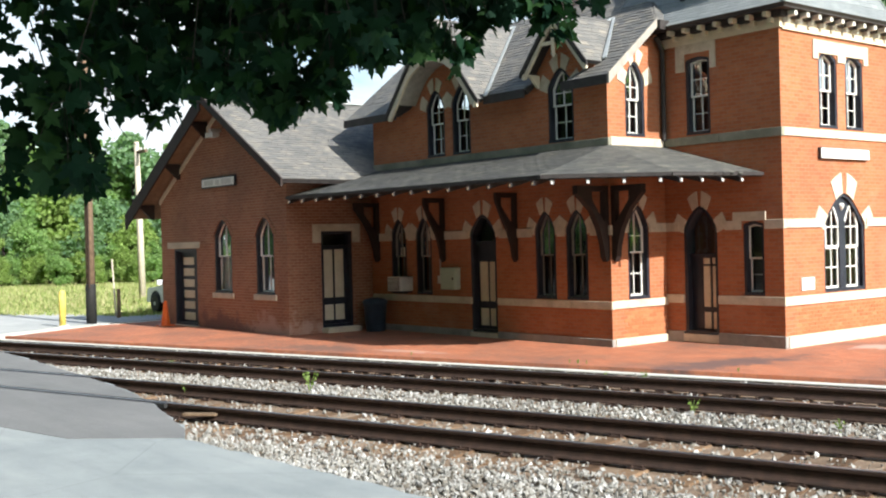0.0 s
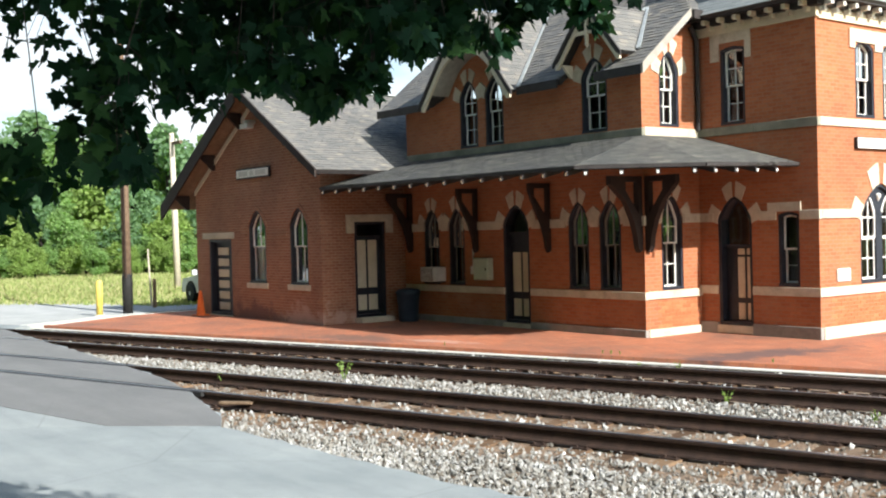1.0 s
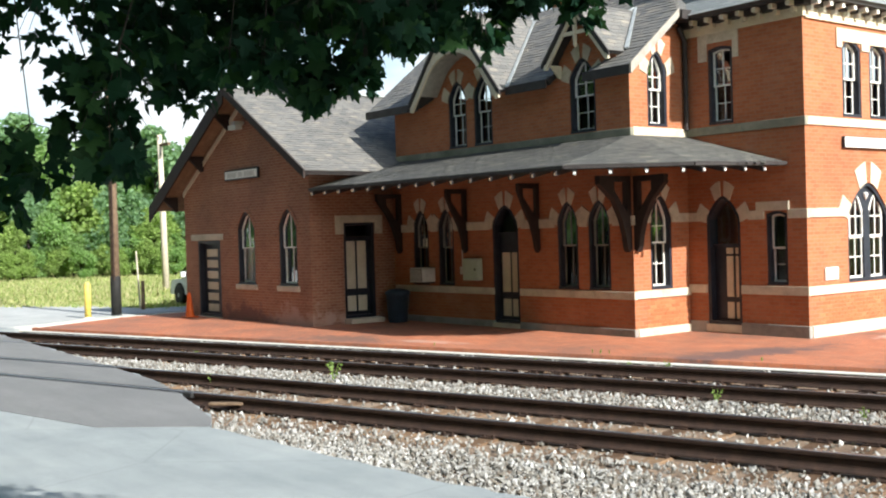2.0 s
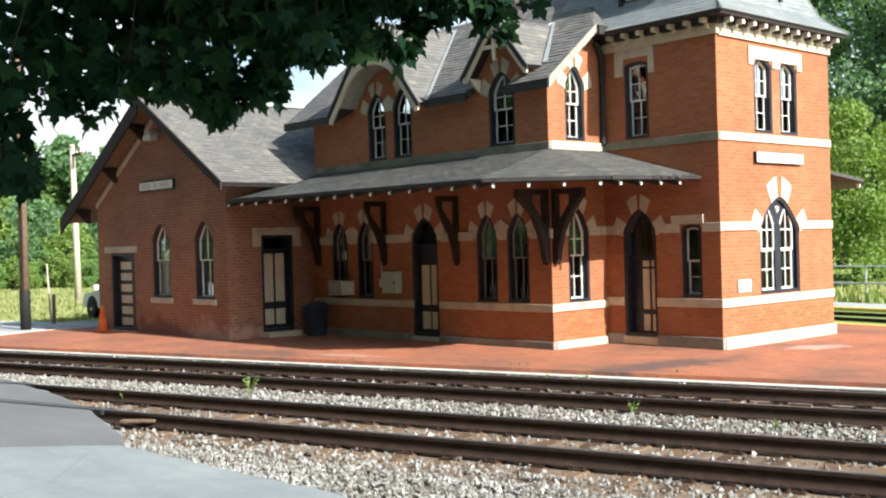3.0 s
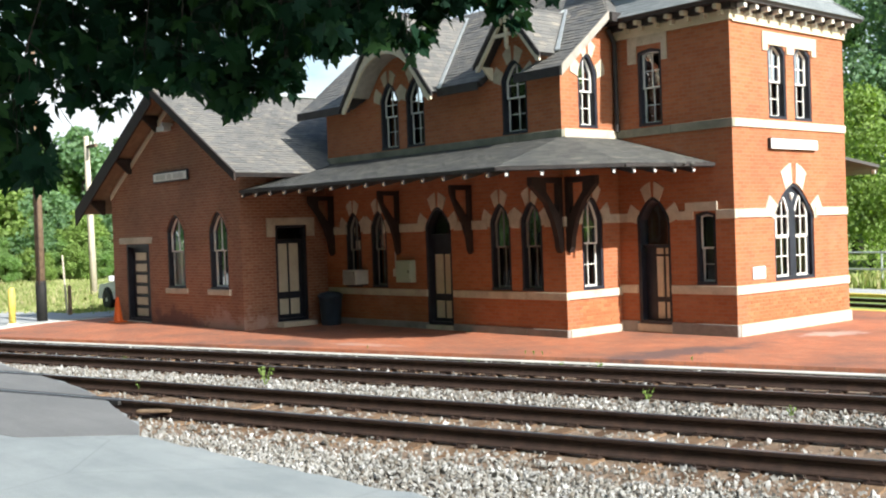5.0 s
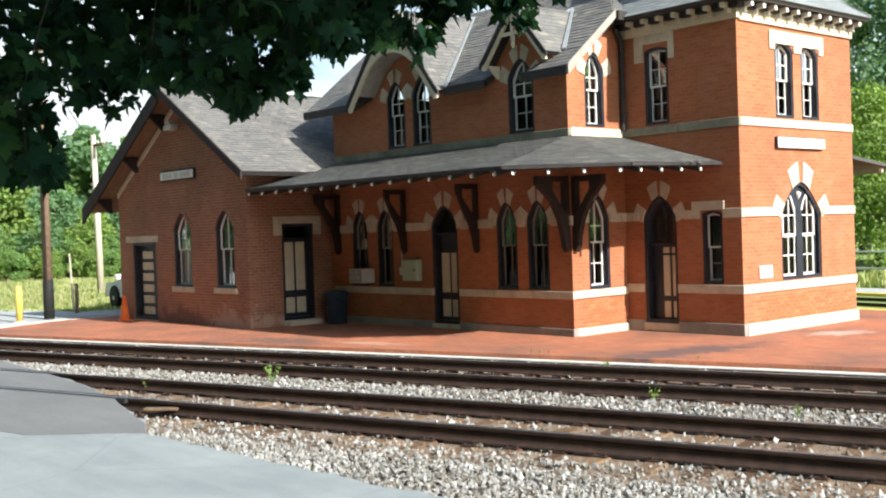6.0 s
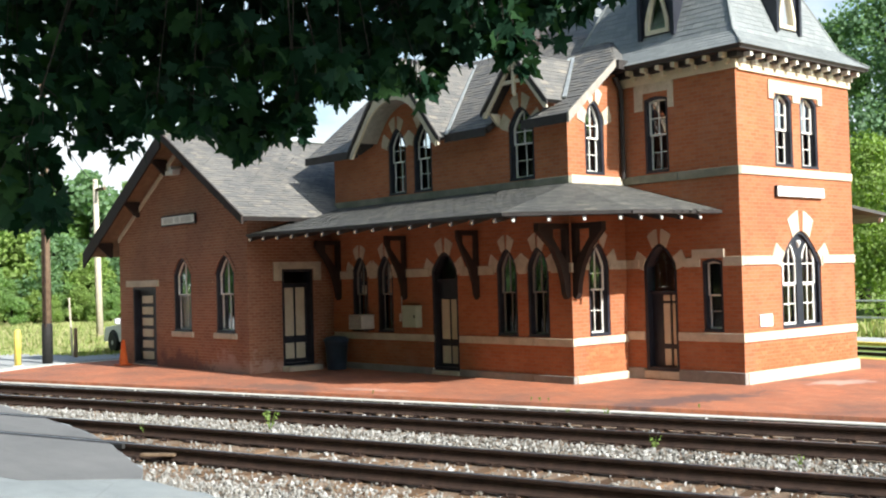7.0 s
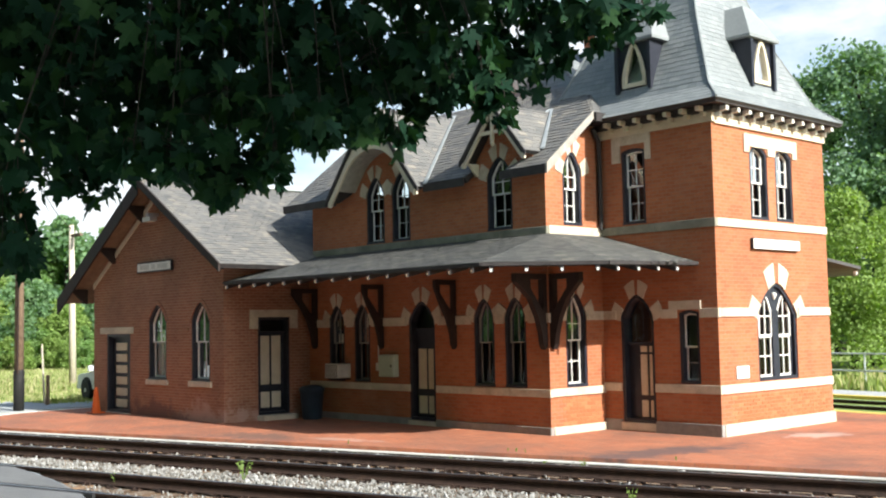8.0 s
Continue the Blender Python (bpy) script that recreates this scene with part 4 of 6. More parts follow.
def main_roof():
    x0, x1 = -21.5, -12.55
    ry, rz = 27.3, ROOF_Z + RISE * (27.3 - ROOF_Y)
    hy = 26.0  # where the clipped end begins
    hz = ROOF_Z + RISE * (hy - ROOF_Y)
    xe = -13.7
    y_large, y_small = ROOF_Y + (7.19 - ROOF_Z) / RISE, ROOF_Y + (6.68 - ROOF_Z) / RISE
    y_low = ROOF_Y + (5.59 - ROOF_Z) / RISE
    deck("roof", [(x0, ROOF_Y, ROOF_Z), (-19.30, ROOF_Y, ROOF_Z), (-17.72, y_large, 7.19), (-16.14, ROOF_Y, ROOF_Z), (-14.85, ROOF_Y, ROOF_Z), (-14.85, y_low, 5.59), (-14.0, y_small, 6.68), (-13.12, y_low, 5.59), (-13.8, ROOF_Y, ROOF_Z), (x1, ROOF_Y, ROOF_Z), (x1, hy, hz), (xe, ry, rz), (x0, ry, rz)], M_FACIA, 0.12, "dark boarded roof slope")
    back = 2 * ry - ROOF_Y
    deck("roof", [(x0, back, ROOF_Z), (x1, back, ROOF_Z), (x1, 2 * ry - hy, hz), (xe, ry, rz), (x0, ry, rz)], M_FACIA, 0.12, "dark boarded roof slope")
    deck("roof", [(x1, hy, hz), (x1, 2 * ry - hy, hz), (xe, ry, rz)], M_FACIA, 0.10, "clipped hip at the roof end")
    up = Vector((0, 1, RISE)).normalized()
    length = math.hypot(ry - ROOF_Y, rz - ROOF_Z)
    run = length / (ry - ROOF_Y)

    def on_front(a, b):
        x, y = x0 + a, ROOF_Y + b / run
        if y > hy and x > x1 - (y - hy) * (x1 - xe) / (ry - hy):
            return False
        z = ROOF_Z + RISE * (y - ROOF_Y)
        # leave the cross gables free
        return not (z < 7.19 - 1.24 * abs(x + 17.72) - 0.08 or (-14.87 < x < -13.8 + (z - ROOF_Z) * 1.85 and z < 6.68 - 1.21 * abs(x + 14.0) - 0.08))

    slate_field("slate_covering", (x0, ROOF_Y, ROOF_Z), (1, 0, 0), up, x1 - x0, length, M_SLATE, "grey roof slates in overlapping courses", on_front, seed=9)
    slate_plane("slate_covering", [(x1, hy, hz), (x1, 2 * ry - hy, hz), (xe, ry, rz)], M_SLATE, "grey slates on the clipped roof end", seed=10)
    for a, b in ((x0, -19.31), (-16.13, -14.86), (-13.8, x1)):
        built("eave_board", boxes((a, ROOF_Y - 0.05, ROOF_Z - 0.16, b, ROOF_Y - 0.01, ROOF_Z + 0.02)), M_FACIA, "dark eave board")
    bm = bmesh.new()
    prism(bm, [(x1 + 0.01, ROOF_Y - 0.04, ROOF_Z + 0.04), (x1 + 0.01, hy, hz + 0.06), (x1 + 0.01, hy, hz - 0.10), (x1 + 0.01, ROOF_Y - 0.04, ROOF_Z - 0.17)], (0.04, 0, 0))
    built("verge_board", bm, M_VERGE, "weathered pale verge board")
    built("hip_eave", boxes((x1 - 0.02, hy, hz - 0.15, x1 + 0.12, 2 * ry - hy, hz + 0.03)), M_FACIA, "dark eave under the clipped hip")
    # lower slope at the left, behind the gable roof
    lx0 = -24.0
    deck("roof", [(lx0, 24.75, 3.82), (FX0, 24.75, 3.82), (FX0, 26.6, 5.4), (lx0, 26.6, 5.4)], M_FACIA, 0.1, "shaded slate link roof")
    slate_field("slate_covering", (lx0, 24.75, 3.82), (1, 0, 0), Vector((0, 1.85, 1.58)).normalized(), FX0 - lx0, 2.43, M_SLATE_B, "blue-grey slates on the link roof", seed=14)
    # taller roof behind, with chimneys
    rx, top = -16.6, 9.1
    for sgn in (1, -1):
        xe2 = rx + sgn * 3.4
        deck("roof", [(rx, 29.2, top), (xe2, 27.4, 6.3), (xe2, 34.0, 6.3), (rx, 34.0, top)], M_FACIA, 0.1, "dark boarded upper roof")
        slate_plane("slate_covering", [(rx, 29.2, top), (xe2, 27.4, 6.3), (xe2, 34.0, 6.3), (rx, 34.0, top)], M_SLATE_B, "blue-grey slates on the upper roof", seed=15 + sgn)
    deck("roof", [(rx - 3.4, 27.4, 6.3), (rx + 3.4, 27.4, 6.3), (rx, 29.2, top)], M_FACIA, 0.1, "dark boarded upper roof end")
    slate_plane("slate_covering", [(rx - 3.4, 27.4, 6.3), (rx + 3.4, 27.4, 6.3), (rx, 29.2, top)], M_SLATE_B, "blue-grey slates on the upper roof", seed=19)
    for x, y, z0, z1 in ((-17.65, 28.2, 7.0, 9.1), (-15.6, 30.2, 8.0, 9.6)):
        ch = built("chimney", boxes((x - 0.35, y - 0.35, z0, x + 0.35, y + 0.35, z1), (x - 0.42, y - 0.42, z1 - 0.25, x + 0.42, y + 0.42, z1 - 0.1)), M_BRICK, "red brick chimney")
        pot = bmesh.new()
        lathe(pot, [(0.13, 0), (0.11, 0.3), (0.14, 0.32), (0.14, 0.38)], (x, y, z1), 10)
        p = part("chimney_pot", pot, M_ORANGE, ch, "orange clay chimney pot")


def cross_gables():
    # large one, with a curved bargeboard over the paired windows
    def slopes(cx, half, eave, apex, y0, name):
        y1 = ROOF_Y + (apex - ROOF_Z) / RISE
        y2 = ROOF_Y + (eave - ROOF_Z) / RISE
        for sgn in (1, -1):
            pts = [(cx, y0, apex), (cx + sgn * half, y0, eave), (cx + sgn * half, max(y2, y0 + 0.05), eave), (cx, y1, apex)]
            deck("roof", pts, M_FACIA, 0.08, "dark boarded cross gable roof")
            slate_plane("slate_covering", pts, M_SLATE, "grey slates on the cross gable", 0.22, 0.115, seed=int(21 + cx * 2 + sgn))
            # metal valley where the slopes meet
            v0, v1 = Vector((cx + sgn * half, max(y2, y0 + 0.05), eave + 0.06)), Vector((cx, y1, apex + 0.06))
            bm = bmesh.new()
            prism(bm, [v0, v1, v1 + Vector((sgn * 0.07, 0, 0.0)), v0 + Vector((sgn * 0.12, 0, 0.0))], (0, 0, 0.025))
            built("valley_flashing", bm, M_ZINC, "pale metal valley flashing")
            bm = bmesh.new()
            prism(bm, [(cx, y0 - 0.02, apex + 0.03), (cx + sgn * (half + 0.05), y0 - 0.02, eave - 0.02), (cx + sgn * (half + 0.05), y0 - 0.02, eave - 0.12), (cx, y0 - 0.02, apex - 0.09)], (0, 0.04, 0))
            built("gable_edge", bm, M_FACIA, "dark roof edge of the cross gable")

    slopes(-17.72, 1.63, 5.17, 7.19, 24.33, "large")
    bm = bmesh.new()
    cx, w = -17.72, 1.56
    outer, inner = [], []
    def crown(x):
        """The underside of the curved board at x from the middle."""
        return min(5.08 + 1.12 * (1 - (abs(x) / 1.53) ** 2.1), 7.19 - 1.24 * abs(x) - 0.26)

    def slope_line(x):
        return 7.19 - 1.24 * abs(x) - 0.11

    xs = [-w + 2 * w * i / 32 for i in range(33)]
    outer = [(cx + x, min(slope_line(x), crown(x) + 0.15)) for x in xs]
    inner = [(cx + x * 0.97, crown(x)) for x in xs]
    prism(bm, lift(outer + inner[::-1], 24.34), (0, 0.06, 0))
    built("curved_bargeboard", bm, M_CREAM, "cream curved bargeboard")
    # soffit boards take the grey of the verge to hold the arch's shadow
    for i in range(3, 29):
        (xa, za), (xb, zb) = inner[i], inner[i + 1]
        bm = bmesh.new()
        prism(bm, [(xa, 24.40, za), (xb, 24.40, zb), (xb, 24.40, zb + 0.025), (xa, 24.40, za + 0.025)], (0, 0.49, 0))
        built("soffit_board", bm, M_VERGE, "soffit board under the curved arch, greyed for its shade")
    for sgn in (1, -1):
        bm = bmesh.new()
        prism(bm, lift([(cx, 7.10), (cx + sgn * 1.60, 5.12), (cx + sgn * 1.60, 5.01), (cx + sgn * 1.54, 5.01), (cx, 6.97)], 24.352), (0, 0.05, 0))
        built("rake_board", bm, M_CREAM, "cream rake board")
        for x0, x1 in ((0.30, 0.42), (0.62, 0.70)):
            z0, z1 = crown(x0) + 0.1, slope_line(x1)
            bm = bmesh.new()
            prism(bm, lift([(cx + sgn * x0, z0), (cx + sgn * (x0 + 0.06), z0), (cx + sgn * (x1 + 0.06), z1), (cx + sgn * x1, z1)], 24.358), (0, 0.04, 0))
            built("fret_strut", bm, M_CREAM, "small cream strut of the fretted gable")
    built("king_post", boxes((cx - 0.05, 24.33, 6.25, cx + 0.05, 24.42, 7.08)), M_CREAM, "cream king post")
    # small one, with an open timber truss over the single window
    slopes(-14.0, 0.90, 5.59, 6.68, 24.55, "small")
    cx = -14.0
    for sgn in (1, -1):
        bm = bmesh.new()
        prism(bm, lift([(cx, 6.60), (cx + sgn * 0.90, 5.51), (cx + sgn * 0.90, 5.43), (cx + sgn * 0.83, 5.43), (cx, 6.47)], 24.56), (0, 0.06, 0))
        built("rake_board", bm, M_CREAM, "cream rake board")
        if sgn > 0:
            continue
        sb = bmesh.new()
        prism(sb, [(cx - 0.78, 24.60, 5.52), (cx - 0.78, 24.9, 5.52), (cx - 0.78, 24.9, 5.26), (cx - 0.78, 24.84, 5.26)], (0.06, 0, 0))
        built("gable_bracket", sb, M_CREAM, "small cream bracket")
    built("collar_tie", boxes((cx - 0.40, 24.57, 6.04, cx + 0.40, 24.62, 6.11)), M_CREAM, "cream collar tie")
    bm = boxes((cx - 0.03, 24.555, 5.90, cx + 0.03, 24.625, 6.55))
    lathe(bm, [(0.02, -0.12), (0.05, -0.05), (0.03, 0.0)], (cx, 24.59, 5.90), 8)
    built("pendant", bm, M_CREAM, "cream turned pendant")


def canopy():
    zt, ze = 3.92, 3.25
    left, p1, p2, p3 = (-20.80, 22.40, 3.285), (-12.17, 22.40, 3.245), (-10.52, 23.90, 3.225), (-10.53, JOIN - 0.01, 3.275)
    w0, w1, w2 = (-20.80, 24.86, zt), (-12.83, 24.86, zt), (-12.83, JOIN - 0.01, zt)
    planes = [([left, p1, w1], True), ([left, w1, w0], False), ([p1, p2, w1], True), ([p2, p3, w1], True), ([p3, w2, w1], False)]
    for q, eave in planes:
        deck("canopy_roof", q, M_FACIA, 0.07, "dark boarded canopy roof")
        slate_plane("canopy_covering", q, M_SLATE_C, "grey slates on the platform canopy", 0.23, 0.115, seed=int(40 + q[1][0]))
        if not eave:
            continue
        a, b = Vector(q[0]), Vector(q[1])
        al = (b - a).normalized()
        inw = Vector((0, 0, 1)).cross(al)
        if (Vector(q[2]) - a).dot(inw) < 0:
            inw = -inw
        run = (Vector(q[2]) - a).dot(inw)
        # edge board and rafter tails
        bm = bmesh.new()
        prism(bm, [a + Vector((0, 0, 0.012)), b + Vector((0, 0, 0.012)), b + Vector((0, 0, -0.05)), a + Vector((0, 0, -0.05))], -inw * 0.03)
        built("canopy_edge", bm, M_FACIA, "dark canopy edge board")
        k = int((b - a).length / 0.58)
        for i in range(k + 1):
            p = a + al * ((b - a).length * (i + 0.3) / (k + 0.6))
            if p.y > JOIN - 0.2:
                continue
            r = bmesh.new()
            e0 = p - inw * 0.06 + Vector((0, 0, -0.085))
            e1 = p + inw * min(0.4, run * 0.3) + Vector((0, 0, -0.085 + (zt - ze) / run * min(0.4, run * 0.3)))
            s = al * 0.035
            prism(r, [e0 - s, e0 + s, e0 + s - Vector((0, 0, 0.085)), e0 - s - Vector((0, 0, 0.085))], tuple(e1 - e0))
            built("rafter", r, M_FACIA, "dark canopy rafter")
            t = boxes((-0.022, -0.012, -0.024, 0.022, 0.012, 0.024))
            turn = math.degrees(math.atan2(al.y, al.x))
            c = e0 - inw * 0.012 - Vector((0, 0, 0.045))
            # front ends get a dark tone for their dimness, sunlit ends stay white
            built("rafter_end", t, M_WHITE if a.x > -13 else M_POLE, "rafter end, toned down where the eave is dim", pose(c.x, c.y, c.z, 0, 0, turn))
    # big curved brackets
    def bracket(foot, reach, dirn, w=0.14):
        d = Vector((dirn[0], dirn[1], 0)).normalized()
        s = Vector((-d.y, d.x, 0)) * w / 2
        o = Vector((foot[0], foot[1], 0))
        prof = [(0.0, 1.72), (0.07, 1.66), (0.13, 1.76), (0.16, 1.98), (0.26, 2.3), (0.46, 2.66), (reach, 2.98), (reach, 3.14), (0.0, 3.14)]
        hole = [(0.11, 2.42), (0.46, 2.86), (0.46, 3.03), (0.11, 3.03)]
        bm = bmesh.new()
        prism(bm, [o - s + d * a + Vector((0, 0, z)) for a, z in prof], tuple(2 * s), [[o - s + d * a + Vector((0, 0, z)) for a, z in hole]])
        built("canopy_bracket", bm, M_BRACKET, "large dark timber canopy bracket")

    for x in (-18.0, -15.55):
        bracket((x, FY), 0.6, (0, -1), 0.08)
    bracket((FX1 - 0.09, FY), 0.86, (0, -1), 0.13)
    bracket((FX1, FY + 0.09), 0.78, (1, 0), 0.13)
    bracket((-20.6, FY), 0.72, (0, -1), 0.12)


def tower():
    before = set(STATION.children)
    f, m = front(TY), side(TX1)
    dr, lo, hi = (-12.235, 0.14, 0.83, 2.58, 0.42), (-10.975, 0.95, 0.47, 1.43, 0.06), (-12.215, 4.16, 0.60, 1.56, 0.06)
    wall("wall", f, [(FX1 - 0.3, -0.10), (TX1, -0.10), (TX1, 6.15), (FX1 - 1.6, 6.15), (FX1 - 1.6, 5.9), (FX1 - 0.3, 5.9)], [dr, lo, hi], "shaded brick front of the tower")
    door(f, *dr, [(0.42, 0.34, 0.66, 0.88), (0.74, 0.34, 0.96, 0.88), (0.42, 0.05, 0.66, 0.27), (0.74, 0.05, 0.96, 0.27), (0.42, 0.91, 0.66, 0.99), (0.74, 0.91, 0.96, 0.99)], 1.55, "dark arched door with cream panels, partly recessed")
    arch_stones(f, *dr, [(-1.4, -0.8), (-0.42, -0.08), (0.08, 0.42), (0.8, 1.4)], 0.25)
    window(f, *lo, upper=1, lower=2, cols=1)
    window(f, *hi)
    bm = boxes((-12.74, -0.03, 5.80, -11.76, 0.06, 6.02), (-12.74, -0.03, 5.45, -12.53, 0.06, 5.80), (-11.89, -0.03, 5.45, -11.76, 0.06, 5.80))
    built("lintel", bm, M_STONE, "cream stone lintel with dropped ends", f)
    built("lintel", boxes((-11.42, -0.04, 2.385, -10.68, 0.06, 2.56)), M_STONE, "cream stone lintel", f)
    for a, b in ((FX1 - 0.26, -12.66), (-11.81, TX1 + 0.035)):
        band(f, a, b, 0.76, 0.93)
        band(f, a, b, -0.06, 0.19, 0.05, "stone plinth, greyed for the shaded front", "plinth", M_PLINTH)
    for a, b in ((FX1 - 0.26, -12.75), (-11.62, -11.24), (-10.71, TX1 + 0.035)):
        band(f, a, b, 2.22, 2.40)
    band(f, FX1 - 0.26, TX1 + 0.035, 3.96, 4.13, label="weathered stone band", material=M_MOSSY)
    # sunlit side
    u1, u2, dw = (28.455, 4.17, 0.65, 1.51, 0.16), (29.405, 4.17, 0.65, 1.51, 0.16), (28.94, 0.95, 1.48, 1.95, 0.62)
    lit = wall("wall", m, [(TY + 0.32, -0.05), (TY1, -0.05), (TY1, 6.15), (TY + 0.32, 6.15)], [u1, u2, dw], "sunlit orange-red brick side of the tower")
    for w in (u1, u2):
        window(m, *w)
    # a pair of lancets under one arch
    bm = bmesh.new()
    ring(bm, 0, 0, dw[2], dw[3], dw[4], 0.07, 0.02, 0.12)
    box(bm, -0.11, 0.05, 0.05, 0.11, 0.2, 1.4)
    lan = [(-0.345, 0.07, 0.50, 1.66, 0.36), (0.345, 0.07, 0.50, 1.66, 0.36)]
    prism(bm, lift(outline(0, 0.055, 1.28, 1.83, 0.57), 0.075), (0, 0.05, 0), [lift(outline(*o), 0.075) for o in lan])
    dwin = built("window", bm, M_DARK, "paired lancet window in a dark arched frame", m @ pose(dw[0], 0, dw[1]))
    for o in lan:
        s = bmesh.new()
        u, z, w, h, r = o
        ring(s, u, z + 0.8, w, h - 0.8, r, 0.045, 0.07, 0.035)
        ring(s, u, z, w, 0.82, 0, 0.045, 0.095, 0.03)
        box(s, u - 0.014, 0.075, z + 0.84, u + 0.014, 0.10, z + h - 0.03)
        box(s, u - 0.014, 0.10, z + 0.03, u + 0.014, 0.123, z + 0.8)
        box(s, u - w / 2 + 0.03, 0.077, z + 1.2, u + w / 2 - 0.03, 0.10, z + 1.225)
        box(s, u - w / 2 + 0.03, 0.102, z + 0.4, u + w / 2 - 0.03, 0.123, z + 0.425)
        part("sash", s, M_WHITE, dwin, "pale painted lancet sash")
        g = bmesh.new()
        g.faces.new([g.verts.new((x, 0.11, zz)) for x, zz in outline(u, z + 0.02, w - 0.05, h - 0.04, r)])
        part("pane", g, M_GLASS, dwin, "dark window glass").visible_shadow = False
    orn = bmesh.new()
    lathe(orn, [(0.005, -0.1), (0.05, -0.02), (0.06, 0.03), (0.02, 0.06)], (0, 0.06, 1.70), 8)
    part("ornament", orn, M_WHITE, dwin, "small white ornament in the arch")
    arch_stones(m, *dw, [(-1.35, -0.82), (-0.42, -0.09), (0.09, 0.42), (0.82, 1.35)], 0.34)
    bm = boxes((27.93, -0.03, 5.62, 29.91, 0.06, 5.87), (27.93, -0.03, 5.5, 28.12, 0.06, 5.62), (28.79, -0.03, 5.48, 29.07, 0.06, 5.62), (29.74, -0.03, 5.5, 29.91, 0.06, 5.62))
    built("lintel", bm, M_STONE, "cream stone lintel over both windows", m)
    t0 = TY + 0.062
    band(m, t0, TY1, 0.76, 0.93)
    band(m, t0, TY1 + 0.02, -0.06, 0.19, 0.05, "sunlit pale stone plinth", "plinth")
    band(m, t0, 28.2, 2.23, 2.40)
    band(m, 29.72, TY1, 2.23, 2.40)
    band(m, t0, TY1, 3.97, 4.13)
    sg = built("sign_board", worn(boxes((28.04, -0.075, 3.56, 29.79, -0.01, 3.78)), 0.008), M_DARK, "station name board with white face", m)
    part("sign_face", boxes((28.052, -0.085, 3.572, 29.778, -0.07, 3.768)), M_WHITE, sg, "bright white sign face")
    built("notice_plate", worn(boxes((27.37, -0.035, 1.03, 27.80, 0.0, 1.27)), 0.006), M_WHITE, "small white notice plate", m)
    brick_courses(lit, TY + 0.34, TY1 - 0.02, 0.195, 0.755, 4)
    # hidden walls
    built("wall", boxes((TX0, TY1 - 0.3, 0, TX1 - 0.321, TY1, 6.15), (TX0, TY + 0.33, 5.0, TX0 + 0.3, TY1 - 0.3, 6.15)), M_BRICK, "plain brick rear walls")
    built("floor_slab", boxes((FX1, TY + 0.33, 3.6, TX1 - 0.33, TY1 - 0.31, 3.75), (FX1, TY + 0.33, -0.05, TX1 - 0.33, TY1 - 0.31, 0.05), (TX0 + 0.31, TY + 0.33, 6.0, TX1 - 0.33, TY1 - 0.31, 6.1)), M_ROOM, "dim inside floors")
    # cornice: cream frieze, white dentil brackets, dark eave
    built("frieze", boxes((FX1 - 0.2, -0.05, 5.99, TX1 + 0.05, 0.05, 6.165)), M_CREAM, "cream frieze board", f)
    built("frieze", boxes((TY + 0.052, -0.05, 5.96, TY1 + 0.03, 0.05, 6.165)), M_CREAM, "cream frieze board", m)
    built("eave", boxes((TX0 - 0.36, TY - 0.36, 6.28, TX1 + 0.36, TY1 + 0.16, 6.35)), M_FACIA, "dark timber eave")
    built("eave", boxes((TX0 - 0.16, TY - 0.16, 6.17, TX1 + 0.16, TY1 + 0.10, 6.28)), M_FACIA, "dark timber soffit")
    for k in range(11):
        u = TY + 0.1 + (TY1 - TY - 0.2) * k / 10
        b = boxes((u - 0.045, -0.31, 6.18, u + 0.045, -0.05, 6.27), (u - 0.04, -0.16, 6.08, u + 0.04, -0.05, 6.18))
        built("dentil", b, M_WHITE, "white painted eave bracket", m)
    for k in range(7):
        u = FX1 + 0.2 + (TX1 - FX1 - 0.3) * k / 6
        b = boxes((u - 0.045, -0.31, 6.18, u + 0.045, -0.05, 6.27), (u - 0.04, -0.16, 6.08, u + 0.04, -0.05, 6.18))
        built("dentil", b, M_CREAM, "cream painted eave bracket", f)
    pipe = bmesh.new()
    tube(pipe, [(FX1 - 0.13, TY - 0.3, 6.2), (FX1 - 0.15, TY - 0.1, 5.95), (FX1 - 0.16, TY - 0.08, 5.7), (FX1 - 0.16, TY - 0.08, 4.1)], [0.05] * 4, 8)
    built("downpipe", pipe, M_FACIA, "dark metal downpipe in the corner")
    # flared steep roof
    prof = [(-0.02, 6.35), (0.42, 6.72), (1.10, 8.25), (1.45, 9.35), (1.78, 10.7)]
    x0, x1, y0, y1 = TX0 - 0.38, TX1 + 0.38, TY - 0.38, TY1 + 0.18
    for (s, z), (s2, z2) in zip(prof, prof[1:]):
        ca = [(x1 - s, y0 + s, z), (x1 - s, y1 - s, z), (x0 + s, y1 - s, z), (x0 + s, y0 + s, z)]
        cb = [(x1 - s2, y0 + s2, z2), (x1 - s2, y1 - s2, z2), (x0 + s2, y1 - s2, z2), (x0 + s2, y0 + s2, z2)]
        for i in range(4):
            j = (i + 1) % 4
            deck("tower_roof", [ca[i], ca[j], cb[j], cb[i]], M_FACIA, 0.06, "dark boarded tower roof")
            slate_plane("tower_covering", [ca[i], ca[j], cb[j], cb[i]], M_SLATE_B, "blue-grey slates on the steep tower roof", 0.24, 0.12, seed=int(z * 7) + i)
    built("roof_top", boxes((x0 + 1.78, y0 + 1.78, 10.66, x1 - 1.78, y1 - 1.78, 10.8)), M_ZINC, "flat metal top of the tower roof")
